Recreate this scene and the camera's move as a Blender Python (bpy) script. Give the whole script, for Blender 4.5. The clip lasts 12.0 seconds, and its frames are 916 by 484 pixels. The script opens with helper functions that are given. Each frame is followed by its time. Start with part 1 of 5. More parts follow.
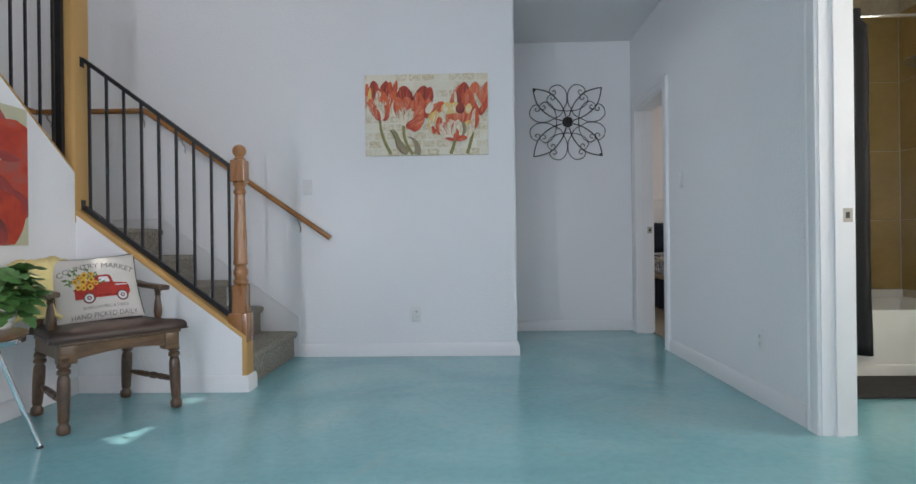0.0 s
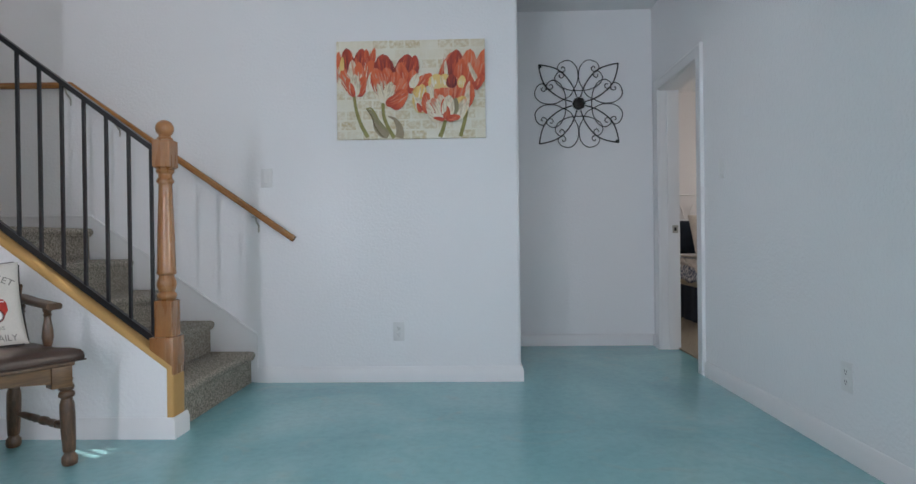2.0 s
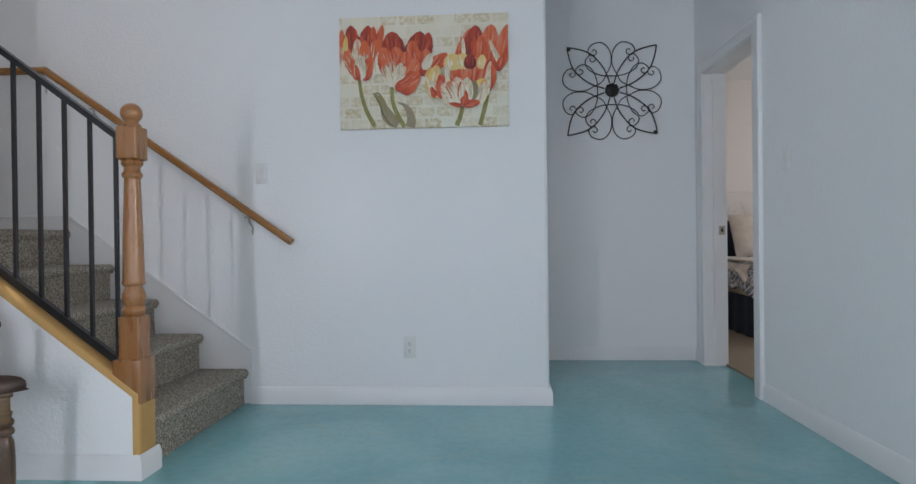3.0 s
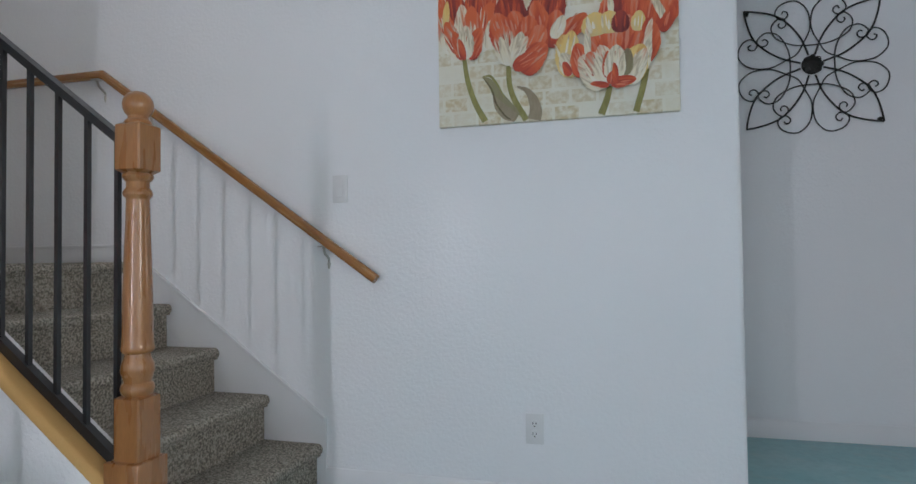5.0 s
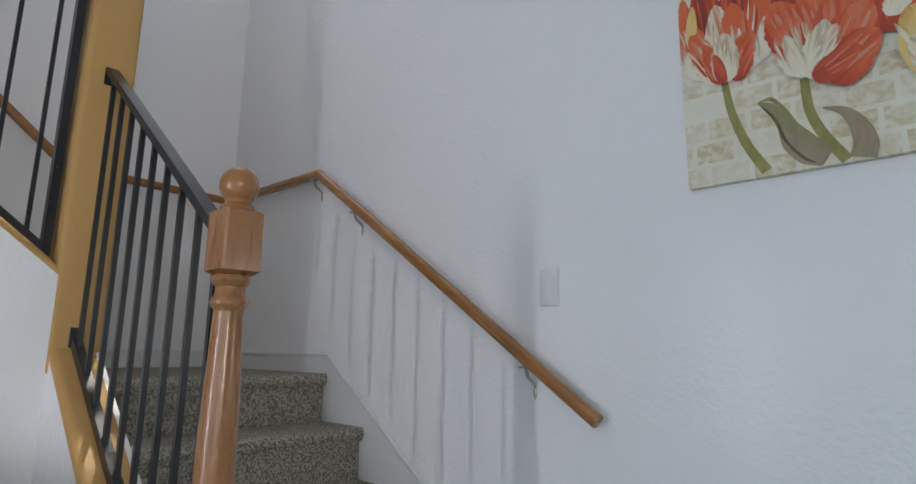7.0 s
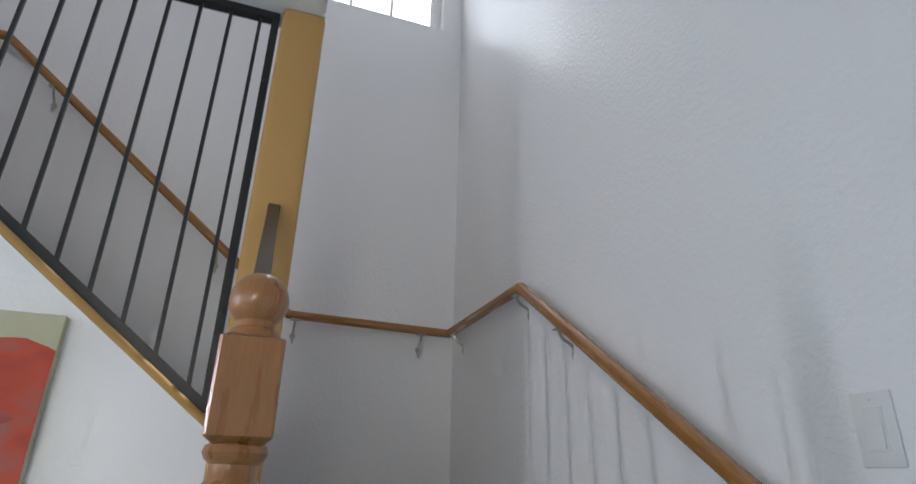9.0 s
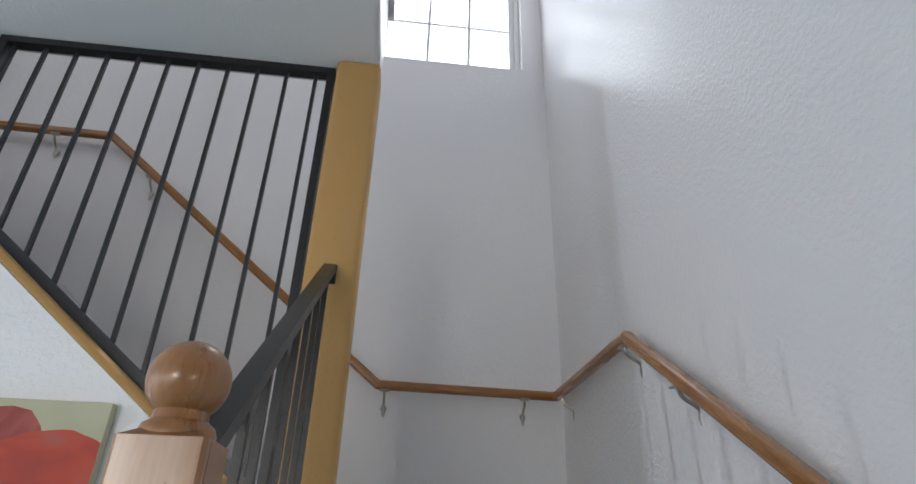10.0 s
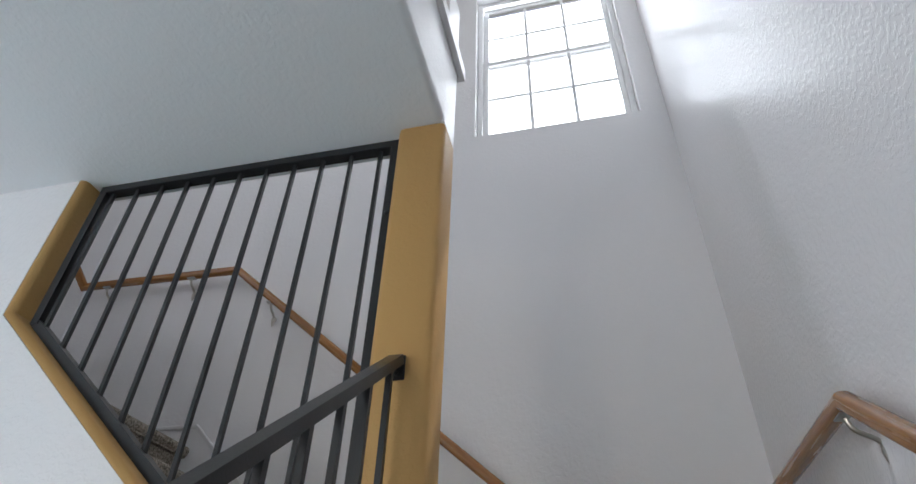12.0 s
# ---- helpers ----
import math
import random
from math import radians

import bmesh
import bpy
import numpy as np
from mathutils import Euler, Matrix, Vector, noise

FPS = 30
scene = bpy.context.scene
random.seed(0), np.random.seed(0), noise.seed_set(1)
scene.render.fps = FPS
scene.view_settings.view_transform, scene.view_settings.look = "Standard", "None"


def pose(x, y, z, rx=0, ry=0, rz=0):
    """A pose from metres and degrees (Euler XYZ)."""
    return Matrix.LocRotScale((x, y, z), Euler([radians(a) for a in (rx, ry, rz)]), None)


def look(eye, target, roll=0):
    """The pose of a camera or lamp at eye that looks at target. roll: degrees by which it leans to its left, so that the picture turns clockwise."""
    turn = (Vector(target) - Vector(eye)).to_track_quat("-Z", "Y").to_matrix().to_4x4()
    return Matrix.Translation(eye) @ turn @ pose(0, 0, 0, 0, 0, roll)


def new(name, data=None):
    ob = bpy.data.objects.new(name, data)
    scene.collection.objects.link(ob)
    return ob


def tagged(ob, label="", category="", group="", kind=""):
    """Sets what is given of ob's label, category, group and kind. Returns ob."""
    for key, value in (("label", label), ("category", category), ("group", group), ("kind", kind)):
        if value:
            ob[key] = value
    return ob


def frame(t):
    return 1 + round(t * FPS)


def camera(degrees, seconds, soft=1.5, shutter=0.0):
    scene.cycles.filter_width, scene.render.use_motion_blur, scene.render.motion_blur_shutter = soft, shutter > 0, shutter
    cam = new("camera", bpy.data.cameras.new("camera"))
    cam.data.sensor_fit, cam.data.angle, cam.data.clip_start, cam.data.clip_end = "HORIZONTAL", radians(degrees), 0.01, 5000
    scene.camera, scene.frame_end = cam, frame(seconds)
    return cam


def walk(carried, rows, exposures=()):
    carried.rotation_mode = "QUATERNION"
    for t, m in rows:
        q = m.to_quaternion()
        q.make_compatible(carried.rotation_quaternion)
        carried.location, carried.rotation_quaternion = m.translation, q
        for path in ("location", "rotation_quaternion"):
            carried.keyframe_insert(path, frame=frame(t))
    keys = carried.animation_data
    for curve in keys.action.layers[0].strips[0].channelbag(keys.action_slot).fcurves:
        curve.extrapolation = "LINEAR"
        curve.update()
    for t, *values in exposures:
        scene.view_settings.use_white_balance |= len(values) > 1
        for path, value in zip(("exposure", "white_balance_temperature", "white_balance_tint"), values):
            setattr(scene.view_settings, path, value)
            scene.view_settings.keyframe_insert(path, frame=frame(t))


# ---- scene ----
cam = camera(76.3, 12.0)
PATH = [
    (0, (0.114, 0.03, 0.853), (0.059, 2.029, 0.851), -0.7),
    (0.5, (0.127, 0.189, 0.848), (0.07, 2.189, 0.848), -0.7),
    (1, (0.138, 0.376, 0.862), (0.078, 2.375, 0.86), -0.7),
    (1.5, (0.148, 0.574, 0.876), (0.089, 2.573, 0.868), -0.7),
    (2, (0.156, 0.791, 0.876), (0.097, 2.79, 0.867), -0.7),
    (2.5, (0.157, 1.012, 0.882), (0.071, 3.01, 0.872), -0.7),
    (4.5, (0.023, 1.914, 0.953), (-0.338, 3.881, 0.961), -0.7),
    (5, (-0.014, 2.123, 0.976), (-0.531, 4.054, 1.028), -0.7),
    (5.5, (-0.052, 2.327, 1.007), (-0.745, 4.2, 1.121), -0.6),
    (6, (-0.072, 2.517, 1.029), (-0.961, 4.299, 1.217), 0.2),
    (6.5, (-0.102, 2.699, 1.057), (-1.208, 4.344, 1.326), 0.6),
    (7, (-0.144, 2.864, 1.07), (-1.461, 4.322, 1.441), 0.9),
    (9, (-0.441, 3.426, 1.177), (-2.188, 4.031, 1.939), 1.5),
    (9.5, (-0.552, 3.525, 1.219), (-2.32, 3.917, 2.069), 1.4),
    (10, (-0.66, 3.624, 1.259), (-2.419, 3.806, 2.193), 1.6),
    (10.5, (-0.756, 3.689, 1.291), (-2.479, 3.705, 2.306), 1.7),
    (11, (-0.852, 3.761, 1.325), (-2.521, 3.619, 2.419), 1.9),
    (11.5, (-0.951, 3.812, 1.35), (-2.557, 3.534, 2.509), 2.2),
    (12, (-1.052, 3.848, 1.374), (-2.59, 3.448, 2.589), 2.0),
]
walk(cam, [(t, look(eye, target, roll)) for t, eye, target, roll in PATH],
     [(0.0, -0.25), (2.5, -0.24), (5.5, -0.31), (7.0, -0.29), (9.0, -0.24), (10.0, -0.15), (12.0, -0.11)])

# ---- world, sun and large lights ----
world = bpy.data.worlds.new("sky")
scene.world = world
world.use_nodes = True
wn = world.node_tree.nodes
wl = world.node_tree.links
sky = wn.new("ShaderNodeTexSky")
sky.sky_type = "NISHITA"
sky.sun_disc = False
SUN_WAY = Vector((0.379, -0.182, -1.0)).normalized()
sky.sun_elevation = math.asin(-SUN_WAY.z)
sky.sun_rotation = math.atan2(-SUN_WAY.x, -SUN_WAY.y)
wl.new(sky.outputs[0], wn["Background"].inputs[0])
wn["Background"].inputs[1].default_value = 0.10

sun = new("sun", bpy.data.lights.new("sun", "SUN"))
sun.data.energy, sun.data.angle, sun.data.color = 4.0, radians(0.5), (1.0, 0.95, 0.87)
sun.matrix_world = look((0, 0, 9), Vector((0, 0, 9)) + SUN_WAY)


def opening_light(name, eye, target, wide, high, watts, color, spread=180):
    lamp = bpy.data.lights.new(name, "AREA")
    lamp.shape, lamp.size, lamp.size_y, lamp.energy, lamp.color = "RECTANGLE", wide, high, watts, color
    lamp.spread = radians(spread)
    ob = new(name, lamp)
    ob.matrix_world = look(eye, target)
    return ob


# daylight at the living room, sidelight and stair windows; the rest are added fill
opening_light("living_window_daylight", (0.0, -5.3, 1.4), (0.0, 4, 1.4), 3.4, 2.1, 50, (0.90, 0.89, 1.0))
opening_light("sidelight_daylight", (-1.36, 0.06, 1.1), (-1.36, 4, 1.1), 0.045, 1.7, 24, (0.90, 0.885, 1.0))
# added fill for the dark landing, no window known here
opening_light("landing_side_fill", (1.77, 0.95, 1.2), (-3.2, 3.9, 1.6), 1.15, 1.7, 5, (1.0, 0.96, 0.96), 90)
# added fill from behind, out of view: right wall and niche, then stair corner
opening_light("living_side_fill", (-2.26, -3.4, 1.45), (1.5, 3.6, 1.1), 1.8, 1.3, 108, (0.88, 0.92, 1.0))
opening_light("living_right_fill", (1.66, -1.6, 1.45), (-2.4, 3.6, 1.3), 1.9, 1.4, 17, (0.90, 0.895, 1.0))
opening_light("stair_window_daylight", (-3.46, 3.775, 4.78), (0, 3.775, 3.9), 1.0, 2.7, 50, (0.87, 0.925, 1.0))
# two made-up upstairs lamps that brighten the stairwell walls
opening_light("upper_front_fill", (-0.6, -0.04, 4.6), (-1.6, 4, 2.6), 1.9, 1.2, 11, (1.0, 0.95, 0.95))
opening_light("upper_side_fill", (1.77, 2.2, 4.6), (-3, 3.4, 2.4), 1.9, 1.2, 20, (1.0, 0.95, 0.94))
# added warm fill, thrown through the bath door onto the stair corner
opening_light("bath_fill", (3.45, 2.2, 1.55), (0, 2.5, 1.3), 0.9, 1.1, 36, (1.0, 0.94, 0.87))
opening_light("bath_slot_fill", (3.43, 1.42, 1.5), (-2.8, 3.9, 1.6), 0.42, 1.3, 8, (1.0, 0.95, 0.91), 80)
# lamp added out of view to light the bedroom
opening_light("bedroom_fill", (5.34, 6.4, 1.5), (2, 6.4, 1.3), 1.6, 1.3, 38, (1.0, 0.95, 0.92))


# ---- materials ----
def ramp_node(nt, stops):
    r = nt.nodes.new("ShaderNodeValToRGB")
    els = r.color_ramp.elements
    while len(els) < len(stops):
        els.new(0.5)
    for e, (p, c) in zip(els, stops):
        e.position, e.color = p, (*c, 1)
    return r


def mat(name, color, rough=0.5, metal=0.0, var=0.06, scale=6.0, grain=0.0, grain_scale=90.0, bump=0.0, bump_scale=120.0,
        stretch=(1, 1, 1), rough_var=0.08, coat=0.0, second=None, detail=4.0, bump_dist=0.003):
    """A surface with slow mottling, fine grain, relief and uneven gloss, in metres of the thing."""
    m = bpy.data.materials.new(name)
    m.use_nodes = True
    nt = m.node_tree
    n, l = nt.nodes, nt.links
    p = n["Principled BSDF"]
    co = n.new("ShaderNodeTexCoord")
    mp = n.new("ShaderNodeMapping")
    mp.inputs["Scale"].default_value = stretch
    l.new(co.outputs["Object"], mp.inputs[0])

    def noise_at(s, d):
        t = n.new("ShaderNodeTexNoise")
        t.inputs["Scale"].default_value, t.inputs["Detail"].default_value = s, d
        l.new(mp.outputs[0], t.inputs["Vector"])
        return t
    big = noise_at(scale, detail)
    other = second or tuple(min(1, c * (1 + 2 * var)) for c in color)
    first = tuple(c * (1 - var) for c in color) if second is None else color
    r = ramp_node(nt, [(0.3, first), (0.7, other)])
    l.new(big.outputs["Fac"], r.inputs[0])
    out = r.outputs[0]
    if grain:
        fine = noise_at(grain_scale, 2)
        g = ramp_node(nt, [(0.35, (1 - grain,) * 3), (0.65, (1 + 0 * grain,) * 3)])
        l.new(fine.outputs["Fac"], g.inputs[0])
        mx = n.new("ShaderNodeMix")
        mx.data_type, mx.blend_type = "RGBA", "MULTIPLY"
        mx.inputs[0].default_value = 1.0
        l.new(out, mx.inputs[6])
        l.new(g.outputs[0], mx.inputs[7])
        out = mx.outputs[2]
    l.new(out, p.inputs["Base Color"])
    mr = n.new("ShaderNodeMapRange")
    mr.inputs[3].default_value, mr.inputs[4].default_value = max(0.02, rough - rough_var), min(1, rough + rough_var)
    l.new(big.outputs["Fac"], mr.inputs[0])
    l.new(mr.outputs[0], p.inputs["Roughness"])
    p.inputs["Metallic"].default_value = metal
    p.inputs["Coat Weight"].default_value = coat
    p.inputs["Coat Roughness"].default_value = 0.12
    if bump:
        b = n.new("ShaderNodeBump")
        b.inputs["Strength"].default_value, b.inputs["Distance"].default_value = bump, bump_dist
        l.new(noise_at(bump_scale, 3).outputs["Fac"], b.inputs["Height"])
        l.new(b.outputs[0], p.inputs["Normal"])
    return m


def wall_paint(name, color, rough=0.42, relief=0.0010, gloss=0.2):
    """Satin paint over sprayed drywall texture."""
    m = mat(name, color, rough, var=0.003, scale=0.7, rough_var=0.01, detail=1)
    n, l = m.node_tree.nodes, m.node_tree.links
    p = n["Principled BSDF"]
    co = n["Texture Coordinate"]
    v = n.new("ShaderNodeTexNoise")
    v.inputs["Scale"].default_value, v.inputs["Detail"].default_value = 62, 4
    w = n.new("ShaderNodeTexNoise")
    w.inputs["Scale"].default_value, w.inputs["Detail"].default_value = 50, 2
    add = n.new("ShaderNodeMath")
    add.operation = "ADD"
    l.new(co.outputs["Object"], v.inputs["Vector"])
    l.new(co.outputs["Object"], w.inputs["Vector"])
    rv = ramp_node(m.node_tree, [(0.46, (0, 0, 0)), (0.56, (1, 1, 1))])
    l.new(v.outputs["Fac"], rv.inputs[0])
    l.new(rv.outputs[0], add.inputs[0])
    soft = n.new("ShaderNodeMath")
    soft.operation = "MULTIPLY"
    soft.inputs[1].default_value = 0.35
    l.new(w.outputs["Fac"], soft.inputs[0])
    l.new(soft.outputs[0], add.inputs[1])
    b = n.new("ShaderNodeBump")
    p.inputs["Specular IOR Level"].default_value = gloss
    b.inputs["Strength"].default_value, b.inputs["Distance"].default_value = 0.38, relief
    l.new(add.outputs[0], b.inputs["Height"])
    l.new(b.outputs[0], p.inputs["Normal"])
    return m


M_WALL = wall_paint("white_wall_paint", (0.865, 0.865, 0.88), 0.22, 0.0012, 0.26)
M_CEIL = wall_paint("ceiling_paint", (0.79, 0.795, 0.80), 0.30, 0.0009, 0.25)
M_GOLD = wall_paint("ochre_paint", (0.52, 0.315, 0.118), 0.5)
M_TRIM = mat("white_trim_paint", (0.80, 0.80, 0.81), 0.32, var=0.01, scale=3, bump=0.05, bump_scale=30)
M_BLACK = mat("black_painted_steel", (0.012, 0.013, 0.015), 0.34, var=0.2, scale=14, bump=0.25, bump_scale=160, bump_dist=0.001)
M_OAK = mat("oak_varnish", (0.27, 0.115, 0.036), 0.28, var=0.06, scale=5, stretch=(6, 6, 0.8), grain=0.12, grain_scale=40, coat=0.4, second=(0.36, 0.16, 0.054))
M_RAILWOOD = mat("handrail_varnish", (0.34, 0.14, 0.042), 0.26, var=0.1, scale=6, stretch=(9, 9, 0.5), grain=0.25, grain_scale=30, coat=0.3, second=(0.44, 0.205, 0.06))
M_DARKWOOD = mat("dark_walnut_stain", (0.060, 0.030, 0.015), 0.36, var=0.25, scale=6, stretch=(5, 5, 1.2), grain=0.35, grain_scale=30, coat=0.25, second=(0.15, 0.08, 0.04))
M_APRON = mat("walnut_apron_stain", (0.10, 0.052, 0.022), 0.38, scale=6, stretch=(1, 5, 6), grain=0.35, grain_scale=25, coat=0.2, second=(0.22, 0.12, 0.05))
M_LEATHER = mat("brown_leather", (0.042, 0.024, 0.018), 0.36, var=0.25, scale=9, bump=0.35, bump_scale=220, bump_dist=0.001)
M_NICKEL = mat("brushed_nickel", (0.46, 0.44, 0.40), 0.3, metal=1.0, var=0.05, scale=30)
M_CHROME = mat("chrome", (0.75, 0.76, 0.78), 0.1, metal=1.0, var=0.02, scale=10, rough_var=0.03)
M_IRON = mat("bronze_black_iron", (0.018, 0.018, 0.016), 0.45, metal=0.4, var=0.3, scale=40, bump=0.3, bump_scale=200, bump_dist=0.001)
M_PLASTIC = mat("white_plastic", (0.74, 0.74, 0.74), 0.3, var=0.01, scale=20)
M_SLOT = mat("dark_slot", (0.02, 0.02, 0.02), 0.6, var=0.1, scale=30)
M_VINYL = mat("white_vinyl", (0.82, 0.83, 0.84), 0.35, var=0.012, scale=8)
M_TUB = mat("white_acrylic", (0.80, 0.78, 0.72), 0.16, var=0.015, scale=3)
M_CURTAIN = mat("black_curtain_cloth", (0.014, 0.014, 0.015), 0.75, var=0.25, scale=5, bump=0.4, bump_scale=60)
M_MAT = mat("charcoal_bath_mat", (0.035, 0.033, 0.03), 0.95, var=0.3, scale=30, bump=1.0, bump_scale=150, bump_dist=0.008)
M_TILE = mat("tan_glazed_tile", (0.36, 0.245, 0.09), 0.16, scale=2.2, second=(0.44, 0.31, 0.125), grain=0.06, grain_scale=30)
M_GROUT = mat("pale_grout", (0.55, 0.47, 0.33), 0.85, var=0.06, scale=30)
M_POT = mat("white_ceramic", (0.74, 0.73, 0.70), 0.3, var=0.03, scale=9)
M_LEAF = mat("philodendron_leaf", (0.04, 0.12, 0.035), 0.32, scale=22, second=(0.13, 0.27, 0.07), bump=0.2, bump_scale=60)
M_STEM = mat("green_stem", (0.10, 0.17, 0.05), 0.5, scale=20)
M_SOIL = mat("potting_soil", (0.03, 0.02, 0.014), 0.95, var=0.4, scale=60, bump=0.8, bump_scale=90)
M_TABLE = mat("walnut_table_top", (0.16, 0.075, 0.032), 0.33, scale=5, stretch=(1, 7, 1), grain=0.25, grain_scale=30, coat=0.3, second=(0.25, 0.125, 0.055))
M_THROW = mat("pale_yellow_fleece", (0.78, 0.66, 0.30), 0.95, var=0.06, scale=9, grain=0.1, grain_scale=220, bump=0.8, bump_scale=190, bump_dist=0.004)
M_PILLOW = mat("offwhite_linen", (0.62, 0.595, 0.55), 0.9, var=0.03, scale=7, grain=0.1, grain_scale=320, bump=0.35, bump_scale=350, bump_dist=0.001)
M_PIPING = mat("black_piping", (0.02, 0.018, 0.018), 0.8, var=0.2, scale=60)
M_INK = mat("grey_print", (0.17, 0.16, 0.15), 0.9, var=0.1, scale=60)
M_RED = mat("red_print", (0.36, 0.03, 0.02), 0.85, var=0.12, scale=30)
M_REDDARK = mat("dark_red_print", (0.16, 0.015, 0.012), 0.85, var=0.12, scale=30)
M_PRINTWHITE = mat("pale_print", (0.66, 0.66, 0.66), 0.85, var=0.05, scale=40)
M_SUNFLOWER = mat("sunflower_print", (0.62, 0.30, 0.03), 0.85, scale=50, second=(0.75, 0.46, 0.07))
M_SEED = mat("seed_head_print", (0.16, 0.065, 0.015), 0.9, var=0.3, scale=90)
M_SPRIG = mat("green_sprig_print", (0.08, 0.15, 0.05), 0.85, scale=50, second=(0.16, 0.24, 0.09))
M_BEDWALL = wall_paint("bedroom_paint", (0.76, 0.73, 0.72), 0.55)
M_NAVY = mat("navy_cloth", (0.014, 0.022, 0.036), 0.85, var=0.2, scale=12, bump=0.4, bump_scale=120)
M_CREAM = mat("cream_knit", (0.66, 0.60, 0.53), 0.95, var=0.06, scale=12, grain=0.12, grain_scale=150, bump=0.8, bump_scale=90, bump_dist=0.006)
M_SHEET = mat("cream_mattress_cloth", (0.62, 0.54, 0.40), 0.9, var=0.04, scale=9)
M_WHITEIRON = mat("white_painted_iron", (0.70, 0.68, 0.66), 0.4, var=0.03, scale=30)
M_GLASS = bpy.data.materials.new("window_glass")
M_GLASS.use_nodes = True
_p = M_GLASS.node_tree.nodes["Principled BSDF"]
_p.inputs["Transmission Weight"].default_value, _p.inputs["Roughness"].default_value, _p.inputs["IOR"].default_value = 1.0, 0.0, 1.1


def carpet_material(name, dark, light, scale, relief):
    m = mat(name, dark, 0.97, scale=scale, second=light, bump=1.0, bump_scale=scale * 0.9, bump_dist=relief, detail=2, rough_var=0.02)
    r = [x for x in m.node_tree.nodes if x.type == "VALTORGB"][0]
    r.color_ramp.elements[0].position, r.color_ramp.elements[1].position = 0.38, 0.62
    return m


M_CARPET = carpet_material("grey_brown_loop_carpet", (0.15, 0.132, 0.108), (0.45, 0.41, 0.345), 125, 0.006)
M_BEDCARPET = carpet_material("tan_bedroom_carpet", (0.22, 0.18, 0.13), (0.42, 0.36, 0.27), 90, 0.006)


def floor_material():
    """Acid-stained teal concrete under a clear sealer."""
    m = bpy.data.materials.new("teal_stained_concrete")
    m.use_nodes = True
    nt = m.node_tree
    n, l = nt.nodes, nt.links
    p = n["Principled BSDF"]
    co = n.new("ShaderNodeTexCoord")

    def noise_at(s, d, dist=0.0):
        t = n.new("ShaderNodeTexNoise")
        t.inputs["Scale"].default_value, t.inputs["Detail"].default_value, t.inputs["Distortion"].default_value = s, d, dist
        l.new(co.outputs["Object"], t.inputs["Vector"])
        return t
    a = noise_at(1.1, 7, 0.8)
    r = ramp_node(nt, [(0.28, (0.15, 0.375, 0.405)), (0.48, (0.185, 0.435, 0.462)), (0.58, (0.212, 0.462, 0.485)), (0.78, (0.27, 0.495, 0.505))])
    l.new(a.outputs["Fac"], r.inputs[0])
    b = noise_at(4.2, 8, 1.6)
    rb = ramp_node(nt, [(0.58, (0, 0, 0)), (0.76, (0.35, 0.35, 0.35))])
    l.new(b.outputs["Fac"], rb.inputs[0])
    mx = n.new("ShaderNodeMix")
    mx.data_type = "RGBA"
    l.new(rb.outputs[0], mx.inputs[0])
    l.new(r.outputs[0], mx.inputs[6])
    mx.inputs[7].default_value = (0.29, 0.40, 0.36, 1)
    c = noise_at(26, 6, 0.6)
    rc = ramp_node(nt, [(0.30, (1.17, 1.07, 1.08)), (0.6, (1.28, 1.16, 1.17))])
    l.new(c.outputs["Fac"], rc.inputs[0])
    m2 = n.new("ShaderNodeMix")
    m2.data_type, m2.blend_type = "RGBA", "MULTIPLY"
    m2.inputs[0].default_value = 1
    l.new(mx.outputs[2], m2.inputs[6])
    l.new(rc.outputs[0], m2.inputs[7])
    l.new(m2.outputs[2], p.inputs["Base Color"])
    rr = n.new("ShaderNodeMapRange")
    rr.inputs[3].default_value, rr.inputs[4].default_value = 0.13, 0.24
    l.new(b.outputs["Fac"], rr.inputs[0])
    l.new(rr.outputs[0], p.inputs["Roughness"])
    bp = n.new("ShaderNodeBump")
    bp.inputs["Strength"].default_value, bp.inputs["Distance"].default_value = 0.025, 0.004
    l.new(noise_at(9, 4).outputs["Fac"], bp.inputs["Height"])
    l.new(bp.outputs[0], p.inputs["Normal"])
    return m


M_FLOOR = floor_material()


